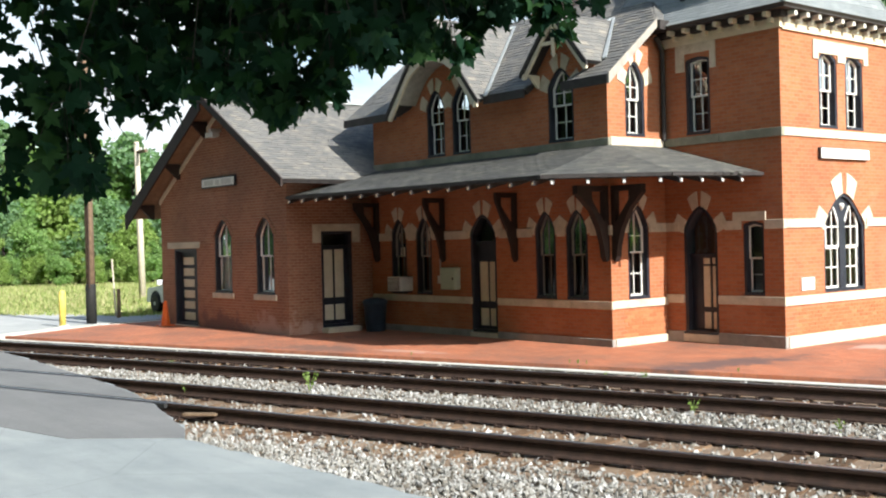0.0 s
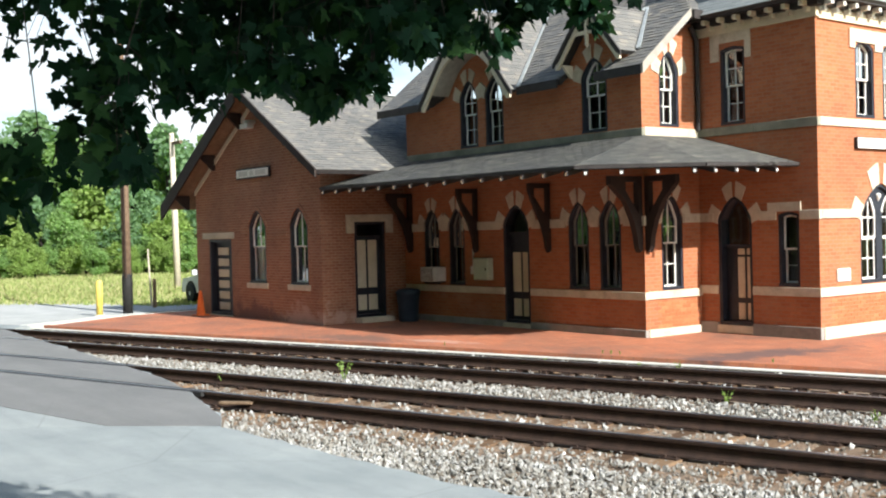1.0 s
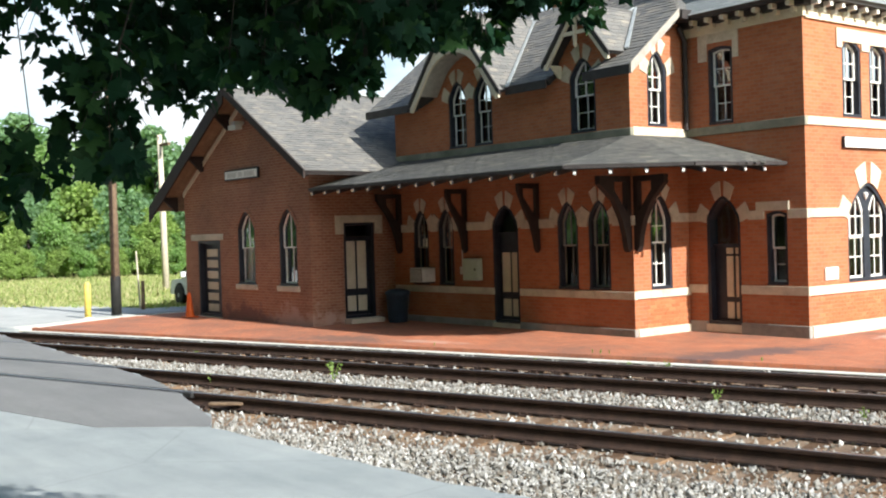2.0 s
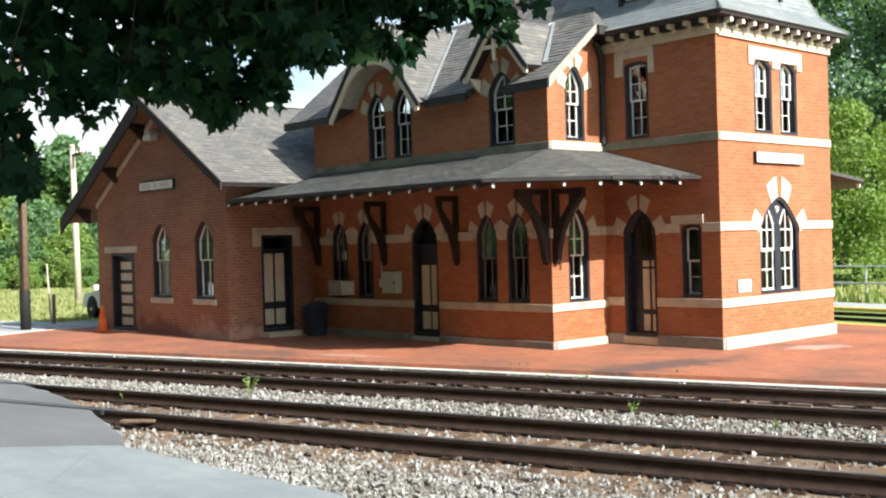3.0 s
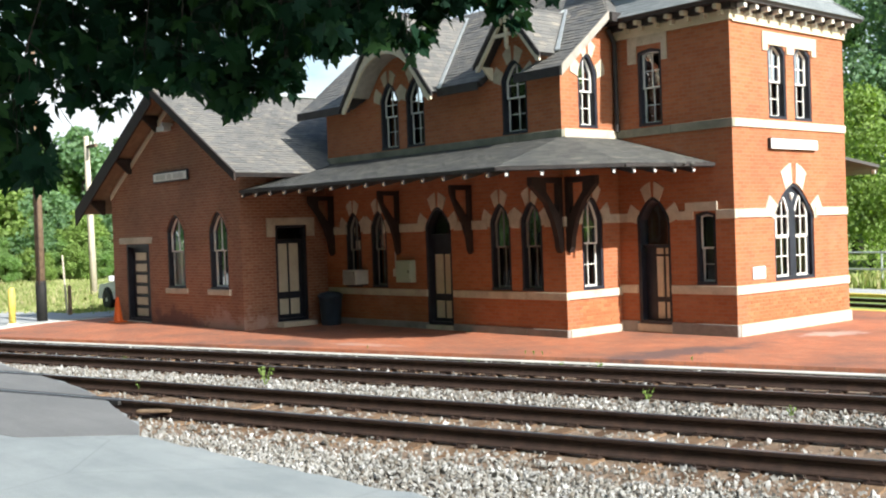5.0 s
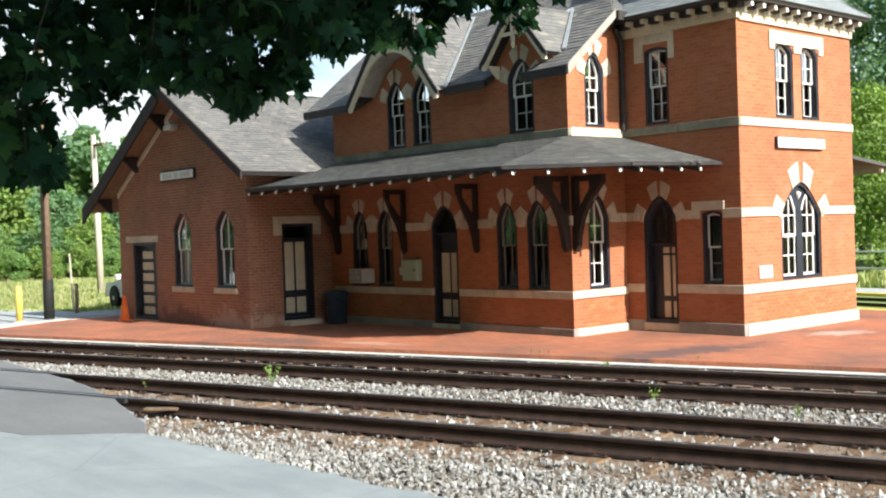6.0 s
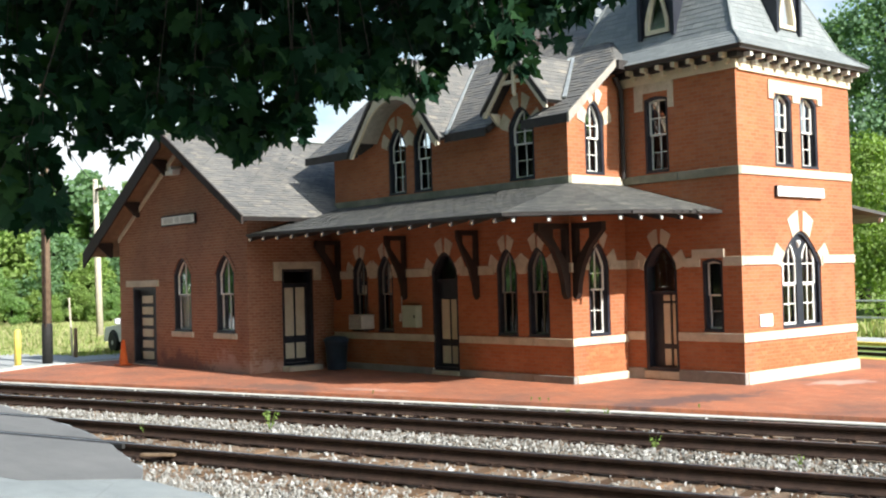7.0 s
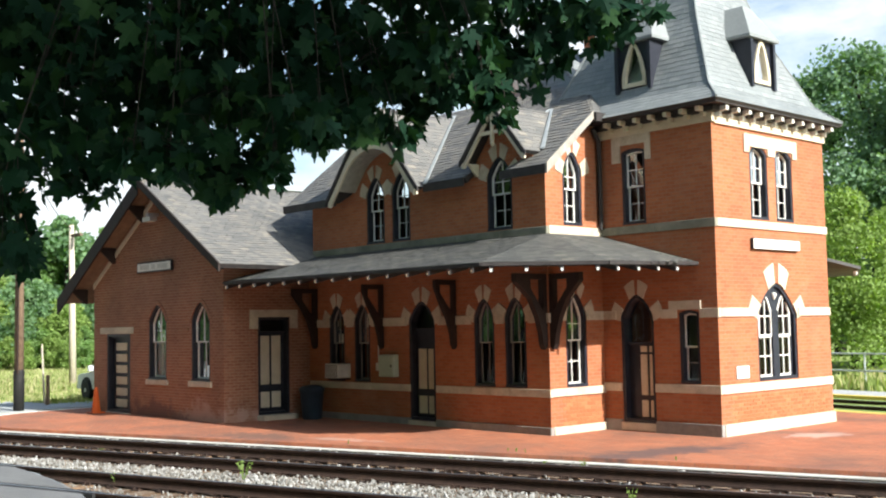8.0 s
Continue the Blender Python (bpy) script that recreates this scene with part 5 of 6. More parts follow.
    for i, (hx, hy) in enumerate(((x1, y0), (x1, y1), (x0, y1), (x0, y0))):
        sx, sy = (-1 if hx == x1 else 1), (1 if hy == y0 else -1)
        bm = bmesh.new()
        tube(bm, [(hx + sx * s, hy + sy * s, z + 0.03) for s, z in prof], [0.028] * len(prof), 6)
        built("hip_flashing", bm, M_SLATE_B, "grey hip roll")
    # dormers with lancet lights and little hipped roofs
    for mm, u, inset in ((front(TY - 0.0), -12.2, 0.42), (side(TX1 - 0.0), 28.93, 0.42)):
        mtx = mm @ pose(u, 0, 6.95)
        b = bmesh.new()
        prism(b, [(-0.44, 0.14, 0), (0.44, 0.14, 0), (0.44, 0.14, 1.0), (0.0, 0.14, 1.12), (-0.44, 0.14, 1.0)], (0, 0.9, 0), [lift(outline(0, 0.1, 0.52, 0.84, 0.6), 0.14)])
        dm = built("dormer", b, M_DARK, "small dark dormer on the tower roof", mtx)
        s = bmesh.new()
        ring(s, 0, 0.06, 0.60, 0.92, 0.66, 0.085, 0.10, 0.08)
        part("dormer_light", s, M_CREAM, dm, "cream pointed frame of the dormer light")
        g = bmesh.new()
        g.faces.new([g.verts.new((x, 0.17, z)) for x, z in outline(0, 0.1, 0.5, 0.8, 0.58)])
        part("pane", g, M_GLASS, dm, "dark dormer glass")
        for sx in (-1, 1):
            k = bmesh.new()
            box(k, sx * 0.42 - 0.04, 0.06, -0.04, sx * 0.42 + 0.04, 0.16, 0.95)
            part("dormer_post", k, M_DARK, dm, "dark corner post")
        r = bmesh.new()
        prof2 = [(-0.56, 0.02, 0.98), (0.56, 0.02, 0.98), (0.56, 1.2, 0.98), (-0.56, 1.2, 0.98)]
        apex = [(-0.16, 0.42, 1.75), (0.16, 0.42, 1.75), (0.16, 1.3, 1.75), (-0.16, 1.3, 1.75)]
        lo_v = [r.verts.new(p) for p in prof2]
        lo2 = [r.verts.new((p[0], p[1], p[2] + 0.06)) for p in prof2]
        hi_v = [r.verts.new(p) for p in apex]
        r.faces.new(lo_v[::-1])
        r.faces.new(hi_v)
        for i in range(4):
            j = (i + 1) % 4
            r.faces.new((lo_v[i], lo_v[j], lo2[j], lo2[i]))
            r.faces.new((lo2[i], lo2[j], hi_v[j], hi_v[i]))
        part("dormer_roof", r, M_SLATE_B, dm, "steep slate dormer roof")
    # canopy on the far side, showing past the corner
    deck("rear_canopy", [(-13.5, TY1, 3.62), (-10.4, TY1, 3.50), (-9.78, 31.5, 3.27), (-10.6, 33.0, 3.2), (-13.5, 33.0, 3.2)], M_SLATE_C, 0.07, "slate canopy over the rear platform")
    for k in range(4):
        built("rafter_end", boxes((-9.96 - 0.19 * k, 31.5 + 0.36 * k, 3.12, -9.90 - 0.19 * k, 31.56 + 0.36 * k, 3.18)), M_WHITE, "white rafter end, toned down where the eave is dim")
    for ob in set(STATION.children) - before:
        ob.matrix_basis = SEAT @ ob.matrix_basis

# ---------- trees and plants ----------
def leaf_outline():
    """A maple leaf, stalk end at the origin, about one long."""
    half = [(0.0, 0.0), (0.20, -0.06), (0.42, 0.02), (0.34, 0.16), (0.52, 0.30), (0.72, 0.36), (0.56, 0.46), (0.58, 0.60), (0.34, 0.54), (0.20, 0.52), (0.24, 0.74), (0.12, 0.80), (0.0, 1.05)]
    return half


def maple():
    """The tree that the camera stands beside: trunk, limbs and hanging leafy boughs."""
    rng = np.random.default_rng(5)
    rnd = random.Random(5)
    base = Vector((-1.9, 6.4, 0))
    tree = thing("maple_tree", "large maple tree with dense dark hanging leaves beside the road", "tree", base)
    inv = Matrix.Translation(-base)

    def add(name, ob, label):
        ob.name = name
        ob.parent = tree
        ob.matrix_parent_inverse = inv
        return tagged(ob, label)

    bm = bmesh.new()
    tube(bm, [base + Vector(p) for p in ((0, 0, -0.1), (0.02, 0, 0.25), (0, 0.05, 1.5), (-0.1, 0.1, 3.2), (-0.15, 0.3, 5.0), (-0.1, 0.5, 7.5), (-0.2, 0.6, 10.0))], [0.46, 0.34, 0.29, 0.26, 0.22, 0.13, 0.04], 12)
    add("trunk", part("trunk", bm, M_BARK, None, "", True), "grey-brown maple trunk")
    clumps = CLUMPS
    forks = [base + Vector((-0.15, 0.3, 4.4)), base + Vector((-0.12, 0.4, 5.2)), base + Vector((-0.13, 0.2, 3.7))]
    hubs = [Vector((-2.0, 9.6, 4.9)), Vector((-0.9, 10.2, 5.0)), Vector((-2.6, 9.0, 4.6)), Vector((-1.4, 10.8, 4.9))]
    for i, h in enumerate(hubs):
        f = forks[i % 3]
        mid = (f + h) / 2 + Vector((0, 0, 0.35))
        bm = bmesh.new()
        tube(bm, [f, f + (mid - f) * 0.5 + Vector((0, 0, 0.12)), mid, h], [0.12, 0.09, 0.06, 0.03], 8)
        add("limb", part("limb", bm, M_BARK, None, "", True), "dark maple limb")
    outline_half = leaf_outline()
    ring_pts = [(x, y) for x, y in outline_half] + [(-x, y) for x, y in reversed(outline_half[1:-1])]
    verts, faces = [], []
    twig = bmesh.new()
    near = [(1.65 + NEAR * (a - 1.65), 8.97 + NEAR * (b - 8.97), 2.13 + NEAR * (c - 2.13), NEAR * d, NEAR * e) for a, b, c, d, e in clumps + TUFTS]
    for cx, cy, cz, rx, rz in near + TIPS + HIGH:
        c = Vector((cx, cy, cz))
        h = min(hubs, key=lambda p: (p - c).length)
        top = c + Vector((0, 0, rz * 0.7))
        mid = (h + top) / 2 + Vector((rnd.uniform(-0.1, 0.1), rnd.uniform(-0.1, 0.1), 0.18))
        tube(twig, [h, mid, top, c - Vector((0, 0, rz * 0.3))], [0.003, 0.0025, 0.002, 0.0015], 5)
        vol = rx * rx * rz
        n = int(20 + 760 * min(vol / NEAR ** 3, 1.4) ** 0.74) if rx < 1.2 else 1300
        for k in range(3 + int(rx * 6)):
            e = c + Vector((rng.normal() * rx * 0.5, rng.normal() * rx * 0.5, -rz * rng.uniform(0.0, 0.8)))
            tube(twig, [top, (top + e) / 2 + Vector((0, 0, 0.05)), e], [0.0022, 0.0016, 0.001], 4)
        for _ in range(n):
            while True:
                o = rng.uniform(-1, 1, 3)
                r = o @ o
                if r < 1:
                    break
            p = c + Vector((o[0] * rx, o[1] * rx, o[2] * rz))
            size = rng.uniform(0.044, 0.084) * (1.0 if rx < 1.2 else 3.0)
            # leaves hang outwards and down from their stalks
            az = rng.uniform(0, 6.283)
            droop = radians(rng.uniform(15, 85))
            roll = radians(rng.normal() * 32)
            rot = Euler((-droop, roll, 0)).to_matrix()
            turn = Matrix.Rotation(az, 3, "Z")
            mat = turn @ rot
            b = len(verts)
            fold = rng.uniform(0.05, 0.30)
            for x, y in ring_pts:
                q = mat @ Vector((x * size, y * size, (abs(x) * fold - 0.18 * y * y) * size))
                verts.append(p + q)
            mid_v = mat @ Vector((0, 0.42 * size, -0.03 * size))
            verts.append(p + mid_v)
            m = len(ring_pts)
            faces += [(b + i, b + (i + 1) % m, b + m) for i in range(m)]
    tagged(add("twig_mass", part("twig_mass", twig, M_BARK), "thin dark maple twigs"), kind="stuff")
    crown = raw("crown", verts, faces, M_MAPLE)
    add("crown", crown, "dense green maple leaves hanging low, darkened for the crown's shade")
    tagged(crown, kind="stuff")


CLUMPS = [
    (-4.06, 10.41, 3.85, 0.90, 0.58), (-3.24, 10.43, 2.52, 0.27, 0.20), (-3.36, 10.27, 2.40, 0.25, 0.24), (-3.43, 10.81, 3.43, 0.75, 0.52), (-2.80, 10.62, 2.60, 0.17, 0.24),
    (-3.25, 10.70, 2.78, 0.21, 0.24), (-3.58, 11.24, 3.55, 0.70, 0.40), (-3.12, 11.01, 3.15, 0.24, 0.16), (-2.95, 11.34, 3.49, 0.66, 0.38),
    (-3.28, 11.43, 3.15, 0.26, 0.15), (-2.72, 11.60, 3.10, 0.28, 0.23), (-3.23, 11.93, 3.43, 0.66, 0.33), (-3.36, 11.79, 3.93, 1.00, 0.60),
    (-2.71, 12.05, 3.45, 0.55, 0.30), (-2.52, 11.97, 3.21, 0.22, 0.12), (-2.49, 11.70, 3.01, 0.06, 0.13), (-2.42, 12.23, 3.33, 0.36, 0.20),
    (-2.67, 12.56, 3.73, 0.78, 0.38), (-2.02, 12.38, 3.40, 0.32, 0.15), (-1.86, 12.42, 3.27, 0.11, 0.13), (-2.12, 12.86, 3.79, 0.62, 0.34),
    (-1.74, 13.00, 3.81, 0.28, 0.22), (-2.19, 13.38, 4.20, 0.65, 0.42), (-3.80, 11.30, 4.09, 1.10, 0.70), (-3.15, 12.62, 4.33, 1.20, 0.60),
    (-4.60, 11.01, 4.45, 1.20, 0.70), (-2.25, 13.60, 4.59, 0.55, 0.38), (-4.13, 12.13, 4.83, 1.10, 0.60), (-3.30, 12.40, 4.85, 1.00, 0.50),
]


# small hanging tufts that make its lower edge ragged
TUFTS = [
    (-3.32, 11.26, 2.88, 0.14, 0.12), (-3.40, 11.16, 2.95, 0.13, 0.10), (-2.62, 11.10, 2.88, 0.14, 0.10), (-2.53, 11.22, 2.85, 0.14, 0.10),
    (-2.93, 11.57, 2.93, 0.12, 0.10), (-2.77, 11.63, 2.84, 0.13, 0.12), (-2.68, 11.67, 2.87, 0.10, 0.10), (-3.12, 10.80, 2.56, 0.10, 0.16),
    (-3.35, 10.85, 2.53, 0.12, 0.14), (-2.54, 11.73, 2.95, 0.07, 0.10), (-2.28, 11.58, 2.85, 0.04, 0.09),
    (-2.30, 11.84, 3.05, 0.13, 0.09), (-2.19, 11.92, 3.03, 0.13, 0.08), (-2.24, 12.22, 3.07, 0.10, 0.10), (-2.30, 12.43, 3.24, 0.12, 0.09),
    (-2.18, 12.52, 3.28, 0.12, 0.08), (-1.83, 12.48, 3.16, 0.08, 0.11), (-3.01, 11.07, 3.02, 0.22, 0.14), (-2.61, 11.32, 2.99, 0.22, 0.14),
    (-2.93, 10.73, 2.86, 0.22, 0.20), (-2.15, 11.59, 3.04, 0.20, 0.12),
]

# unseen upper crown over the road, placed to block sun from the hanging leaves
HIGH = [(1.7, 10.7, 5.9, 1.25, 1.1), (1.6, 10.0, 5.7, 1.4, 1.1), (3.4, 10.5, 6.8, 1.4, 1.2), (3.2, 9.6, 7.2, 1.8, 1.3), (0.4, 8.6, 6.6, 1.8, 1.4), (-2.0, 8.4, 6.2, 1.9, 1.4), (-3.2, 7.4, 6.9, 2.1, 1.5), (-2.6, 6.0, 7.8, 2.4, 1.8), (-1.6, 5.2, 7.6, 2.4, 1.8), (-1.2, 7.0, 9.4, 2.4, 1.5)]
NEAR = 0.70
# fuller sprays towards the tip of the bough
TIPS = [(-1.12, 11.85, 3.06, 0.16, 0.13), (-1.04, 11.90, 3.17, 0.15, 0.11), (-0.93, 11.97, 3.22, 0.15, 0.11), (-0.83, 12.04, 3.24, 0.12, 0.10), (-0.75, 12.10, 3.25, 0.10, 0.08), (-1.22, 11.73, 3.11, 0.19, 0.13), (-1.37, 11.58, 3.09, 0.21, 0.13), (-1.52, 11.41, 3.03, 0.21, 0.13), (-1.68, 11.21, 2.99, 0.21, 0.13), (-1.81, 11.01, 2.99, 0.23, 0.13), (-1.92, 10.82, 2.94, 0.21, 0.13)]


def broadleaf(height, spread, material, seed, label, leaf=0.30, count=3200, low=0.12):
    """A woodland tree: tapered trunk, limbs, and a ragged crown of small leaf sprays."""
    rng = np.random.default_rng(seed)
    tree = thing("tree", label, "tree")
    bm = bmesh.new()
    lean = rng.uniform(-0.3, 0.3, 2)
    tube(bm, [(0, 0, -0.2), (lean[0] * 0.3, lean[1] * 0.3, height * 0.3), (lean[0], lean[1], height * 0.92)], [height * 0.022, height * 0.015, 0.02], 7)
    part("trunk", bm, M_BARK, tree, "dark trunk", True)
    lobes = []
    for i in range(15):
        t = rng.uniform(low, 1.0)
        a = rng.uniform(0, 6.283)
        r = spread * (0.25 + 0.75 * math.sin(math.pi * min(1, t * 0.85 + 0.12))) * rng.uniform(0.35, 0.85)
        c = np.array([r * math.cos(a), r * math.sin(a), height * (0.06 + 0.88 * t)])
        lobes.append((c, spread * rng.uniform(0.30, 0.58)))
        lb = bmesh.new()
        tube(lb, [(0, 0, max(0.3, c[2] - spread * 0.5)), tuple(c * (0.6, 0.6, 1) - (0, 0, 0.2)), tuple(c)], [height * 0.007, height * 0.004, 0.01], 5)
        part("limb", lb, M_BARK, tree, "dark limb")
    lobes.append((np.array([lean[0], lean[1], height * 0.95]), spread * 0.28))
    verts, faces = [], []
    for k in range(count):
        c, r = lobes[rng.integers(len(lobes))]
        d = rng.normal(size=3)
        d /= np.linalg.norm(d)
        p = c + d * r * rng.uniform(0.3, 1.1) * np.array([1, 1, 0.8])
        if p[2] < 0.1:
            continue
        s = leaf * rng.uniform(0.5, 1.2)
        e = np.array(Euler(rng.uniform(0, 6.283, 3)).to_matrix())
        b = len(verts)
        for x, y, z in ((0, -0.6, 0), (0.34, -0.1, 0.08), (0.16, 0.55, 0), (-0.20, 0.5, 0.1), (-0.36, -0.05, 0)):
            verts.append(tuple(p + e @ np.array([x, y, z]) * s))
        faces.append((b, b + 1, b + 2, b + 3, b + 4))
    crown = raw("crown", verts, faces, material, tree, "ragged leafy crown")
    return tree


def bearing(yaw, dist, z=-0.05):
    """A place by its angle left of +y and its distance from where the path begins."""
    return Vector((1.65 - dist * math.sin(radians(yaw)), 8.97 + dist * math.cos(radians(yaw)), z))


def woods():
    rnd = random.Random(21)
    kinds = [
        broadleaf(10.5, 3.2, M_FOLIAGE, 1, "leafy green woodland tree at the field edge", 0.42, 6500, 0.0),
        broadleaf(11.5, 3.4, M_FOLIAGE_D, 2, "dark green woodland tree at the field edge", 0.44, 6500, 0.0),
        broadleaf(8.0, 3.0, M_FOLIAGE_L, 3, "light green young tree at the field edge", 0.40, 6000, 0.0),
        broadleaf(9.5, 2.8, M_FOLIAGE, 4, "leafy green woodland tree at the field edge", 0.42, 6200, 0.0),
    ]
    tall = [
        broadleaf(17.0, 4.4, M_FOLIAGE_T, 6, "tall dark green tree beyond the rear track", 0.24, 15000),
        broadleaf(15.0, 4.0, M_FOLIAGE_T, 7, "tall green tree beyond the rear track", 0.24, 14000),
        broadleaf(8.6, 3.0, M_FOLIAGE_L, 8, "bright light green tree beside the rear fence", 0.17, 12000, 0.02),
    ]
    sky_screen = [
        broadleaf(17.0, 4.6, M_FOLIAGE_D, 16, "tall unseen tree added to cut skylight on the station", 0.62, 3200, 0.02),
        broadleaf(15.0, 4.4, M_FOLIAGE_D, 17, "broad unseen tree added to cut skylight on the station", 0.62, 3200, 0.02),
    ]
    first = {}

    def plant(src, place, scale):
        m = pose(*place, 0, 0, rnd.uniform(0, 360))
        if src not in first:
            first[src] = True
            src.matrix_basis = m @ Matrix.Diagonal((scale, scale, scale, 1))
            return
        c = copy_thing(src, m)
        c.scale = (scale, scale, scale)

    for row, (dist, step) in enumerate(((80, 2.1), (88, 2.4), (97, 2.6))):
        a = 58.0 + row
        while a < 80:
            k = kinds[rnd.choice((0, 1, 3, 0, 1, 2) if row else (0, 3, 1, 2, 2))]
            plant(k, bearing(a + rnd.uniform(-0.5, 0.5), dist + rnd.uniform(-4, 4)), rnd.uniform(0.72, 1.0) + 0.06 * row)
            a += step * rnd.uniform(0.8, 1.2)
    for i in range(22):
        plant(kinds[(2, 0, 1, 2)[i % 4]], bearing(59.5 + i * 0.95 + rnd.uniform(-0.3, 0.3), 73 + rnd.uniform(-3, 4)), rnd.uniform(0.36, 0.55))
    for i in range(30):
        plant(kinds[(2, 0, 2)[i % 3]], bearing(58.5 + i * 0.74 + rnd.uniform(-0.25, 0.25), 68.5 + rnd.uniform(-1.5, 2)), rnd.uniform(0.17, 0.30))
    for a, d, k, s in ((29.8, 46, 2, 0.72), (27.4, 44, 2, 0.80), (25.6, 46.5, 2, 0.75), (31.8, 55, 1, 0.9), (29.2, 57, 0, 0.84), (26.4, 56, 1, 1.02), (23.8, 54, 0, 0.84), (22.5, 47, 2, 0.8), (20.5, 53, 1, 1.0), (33.5, 60, 0, 0.85), (28.0, 66, 0, 0.97), (24.6, 65, 1, 1.1), (30.5, 68, 1, 1.05)):
        plant(tall[k], bearing(a, d), s)
    # unseen trees behind the path, added to cut skylight on the station front
    for i in range(24):
        plant(sky_screen[i % 2], Vector((-74 + 4.4 * i + rnd.uniform(-1, 1), -3.5 + 0.1 * i + rnd.uniform(-2, 1.5), -0.05)), rnd.uniform(1.25, 1.5))
    for i in range(14):
        plant(sky_screen[i % 2], Vector((-70 + 7.2 * i + rnd.uniform(-1, 1), -11.0 + rnd.uniform(-2, 2), -0.05)), rnd.uniform(1.7, 1.95))


def blades(name, label, number, where, height, material, seed, width=0.05, spread=0.25):
    rng = np.random.default_rng(seed)
    verts, faces = [], []
    for _ in range(number):
        x, y, z = where(rng)
        for _ in range(5):
            h = height * rng.uniform(0.45, 1.15)
            a = rng.uniform(0, 6.283)
            ox, oy = rng.normal() * spread, rng.normal() * spread
            lx, ly = rng.normal() * 0.3 * h, rng.normal() * 0.3 * h
            c, s = math.cos(a) * width, math.sin(a) * width
            b = len(verts)
            verts += [(x + ox - c, y + oy - s, z), (x + ox + c, y + oy + s, z), (x + ox + lx * 0.4 + c * 0.6, y + oy + ly * 0.4 + s * 0.6, z + h * 0.6), (x + ox + lx, y + oy + ly, z + h)]
            faces += [(b, b + 1, b + 2), (b, b + 2, b + 3)]
    ob = raw(name, verts, faces, material)
    return tagged(ob, label, "grass", kind="stuff")


def field():
    def far(rng):
        a, d = rng.uniform(58, 80), 44 + 40 * rng.uniform() ** 1.15
        p = bearing(a, d)
        return p.x, p.y, -0.08

    def edge(rng):
        a, d = rng.uniform(64, 78), rng.uniform(36.5, 45)
        p = bearing(a, d + max(0, a - 66) * 0.65)
        return p.x, p.y, -0.08

    def right(rng):
        p = at_back(rng.uniform(-25, 6), rng.uniform(37.6, 47))
        return p.x, p.y, -0.08

    blades("tall_grass", "tall sunlit yellow-green grass in the field", 11000, far, 0.34, M_GRASS, 31, 0.045, 0.5)
    blades("mown_grass", "short bright grass along the gravel lot", 2600, edge, 0.16, M_GRASS, 32, 0.06, 0.35)
    blades("rough_grass", "green grass beyond the rear fence", 1800, right, 0.55, M_GRASS, 33, 0.05, 0.3)


def weed(place, height, seed, label, leaves=26):
    rng = np.random.default_rng(seed)
    w = thing("weed", label, "weed", place, group="weeds along the tracks")
    verts, faces = [], []
    for _ in range(5):
        a, r = rng.uniform(0, 6.283), rng.uniform(0.1, 0.45) * height
        tip = Vector((r * math.cos(a), r * math.sin(a), height * rng.uniform(0.7, 1.0)))
        part("stem", tube(bmesh.new(), [(0, 0, -0.02), tip * 0.5 + Vector((0, 0, 0.03)), tip], [0.006, 0.004, 0.002], 4), M_FOLIAGE_L, w)
        for k in range(leaves // 5):
            p = tip * rng.uniform(0.3, 1.0)
            e = Euler(rng.uniform(0, 6.283, 3)).to_matrix()
            s = height * rng.uniform(0.12, 0.25)
            b = len(verts)
            for x, y in ((0, -0.6), (0.3, 0), (0, 0.7), (-0.3, 0)):
                verts.append(p + e @ Vector((x * s, y * s, 0.0)))
            faces.append((b, b + 1, b + 2, b + 3))
    raw("leaves", verts, faces, M_FOLIAGE_L, w)
    return w


def weeds():
    weed((-13.06, 18.1, -0.15), 0.34, 1, "bushy light green weed between the rails")
    for i, (s, d, h) in enumerate(((-1.6, 21.45, 0.22), (1.9, 21.3, 0.22), (0.4, 20.9, 0.2), (-4.2, 24.1, 0.16), (-6.0, 24.15, 0.12), (-3.4, 23.9, 0.22), (-12.6, 22.3, 0.18), (-9.3, 19.8, 0.2), (-15.5, 23.9, 0.14), (-10.8, 18.0, 0.16), (3.4, 20.8, 0.18), (-7.7, 23.8, 0.14))):
        weed(at_track(s, d, -0.16), h, 40 + i, "thin yellow-green weed in the ballast", 16)
    for i, (s, d) in enumerate(((-5.2, 24.72), (-5.05, 24.75), (-4.85, 24.7), (-2.2, 24.7), (-8.6, 24.72))):
        weed(at_track(s, d, 0.0), 0.07, 70 + i, "small yellow-green tuft at the platform kerb", 14)


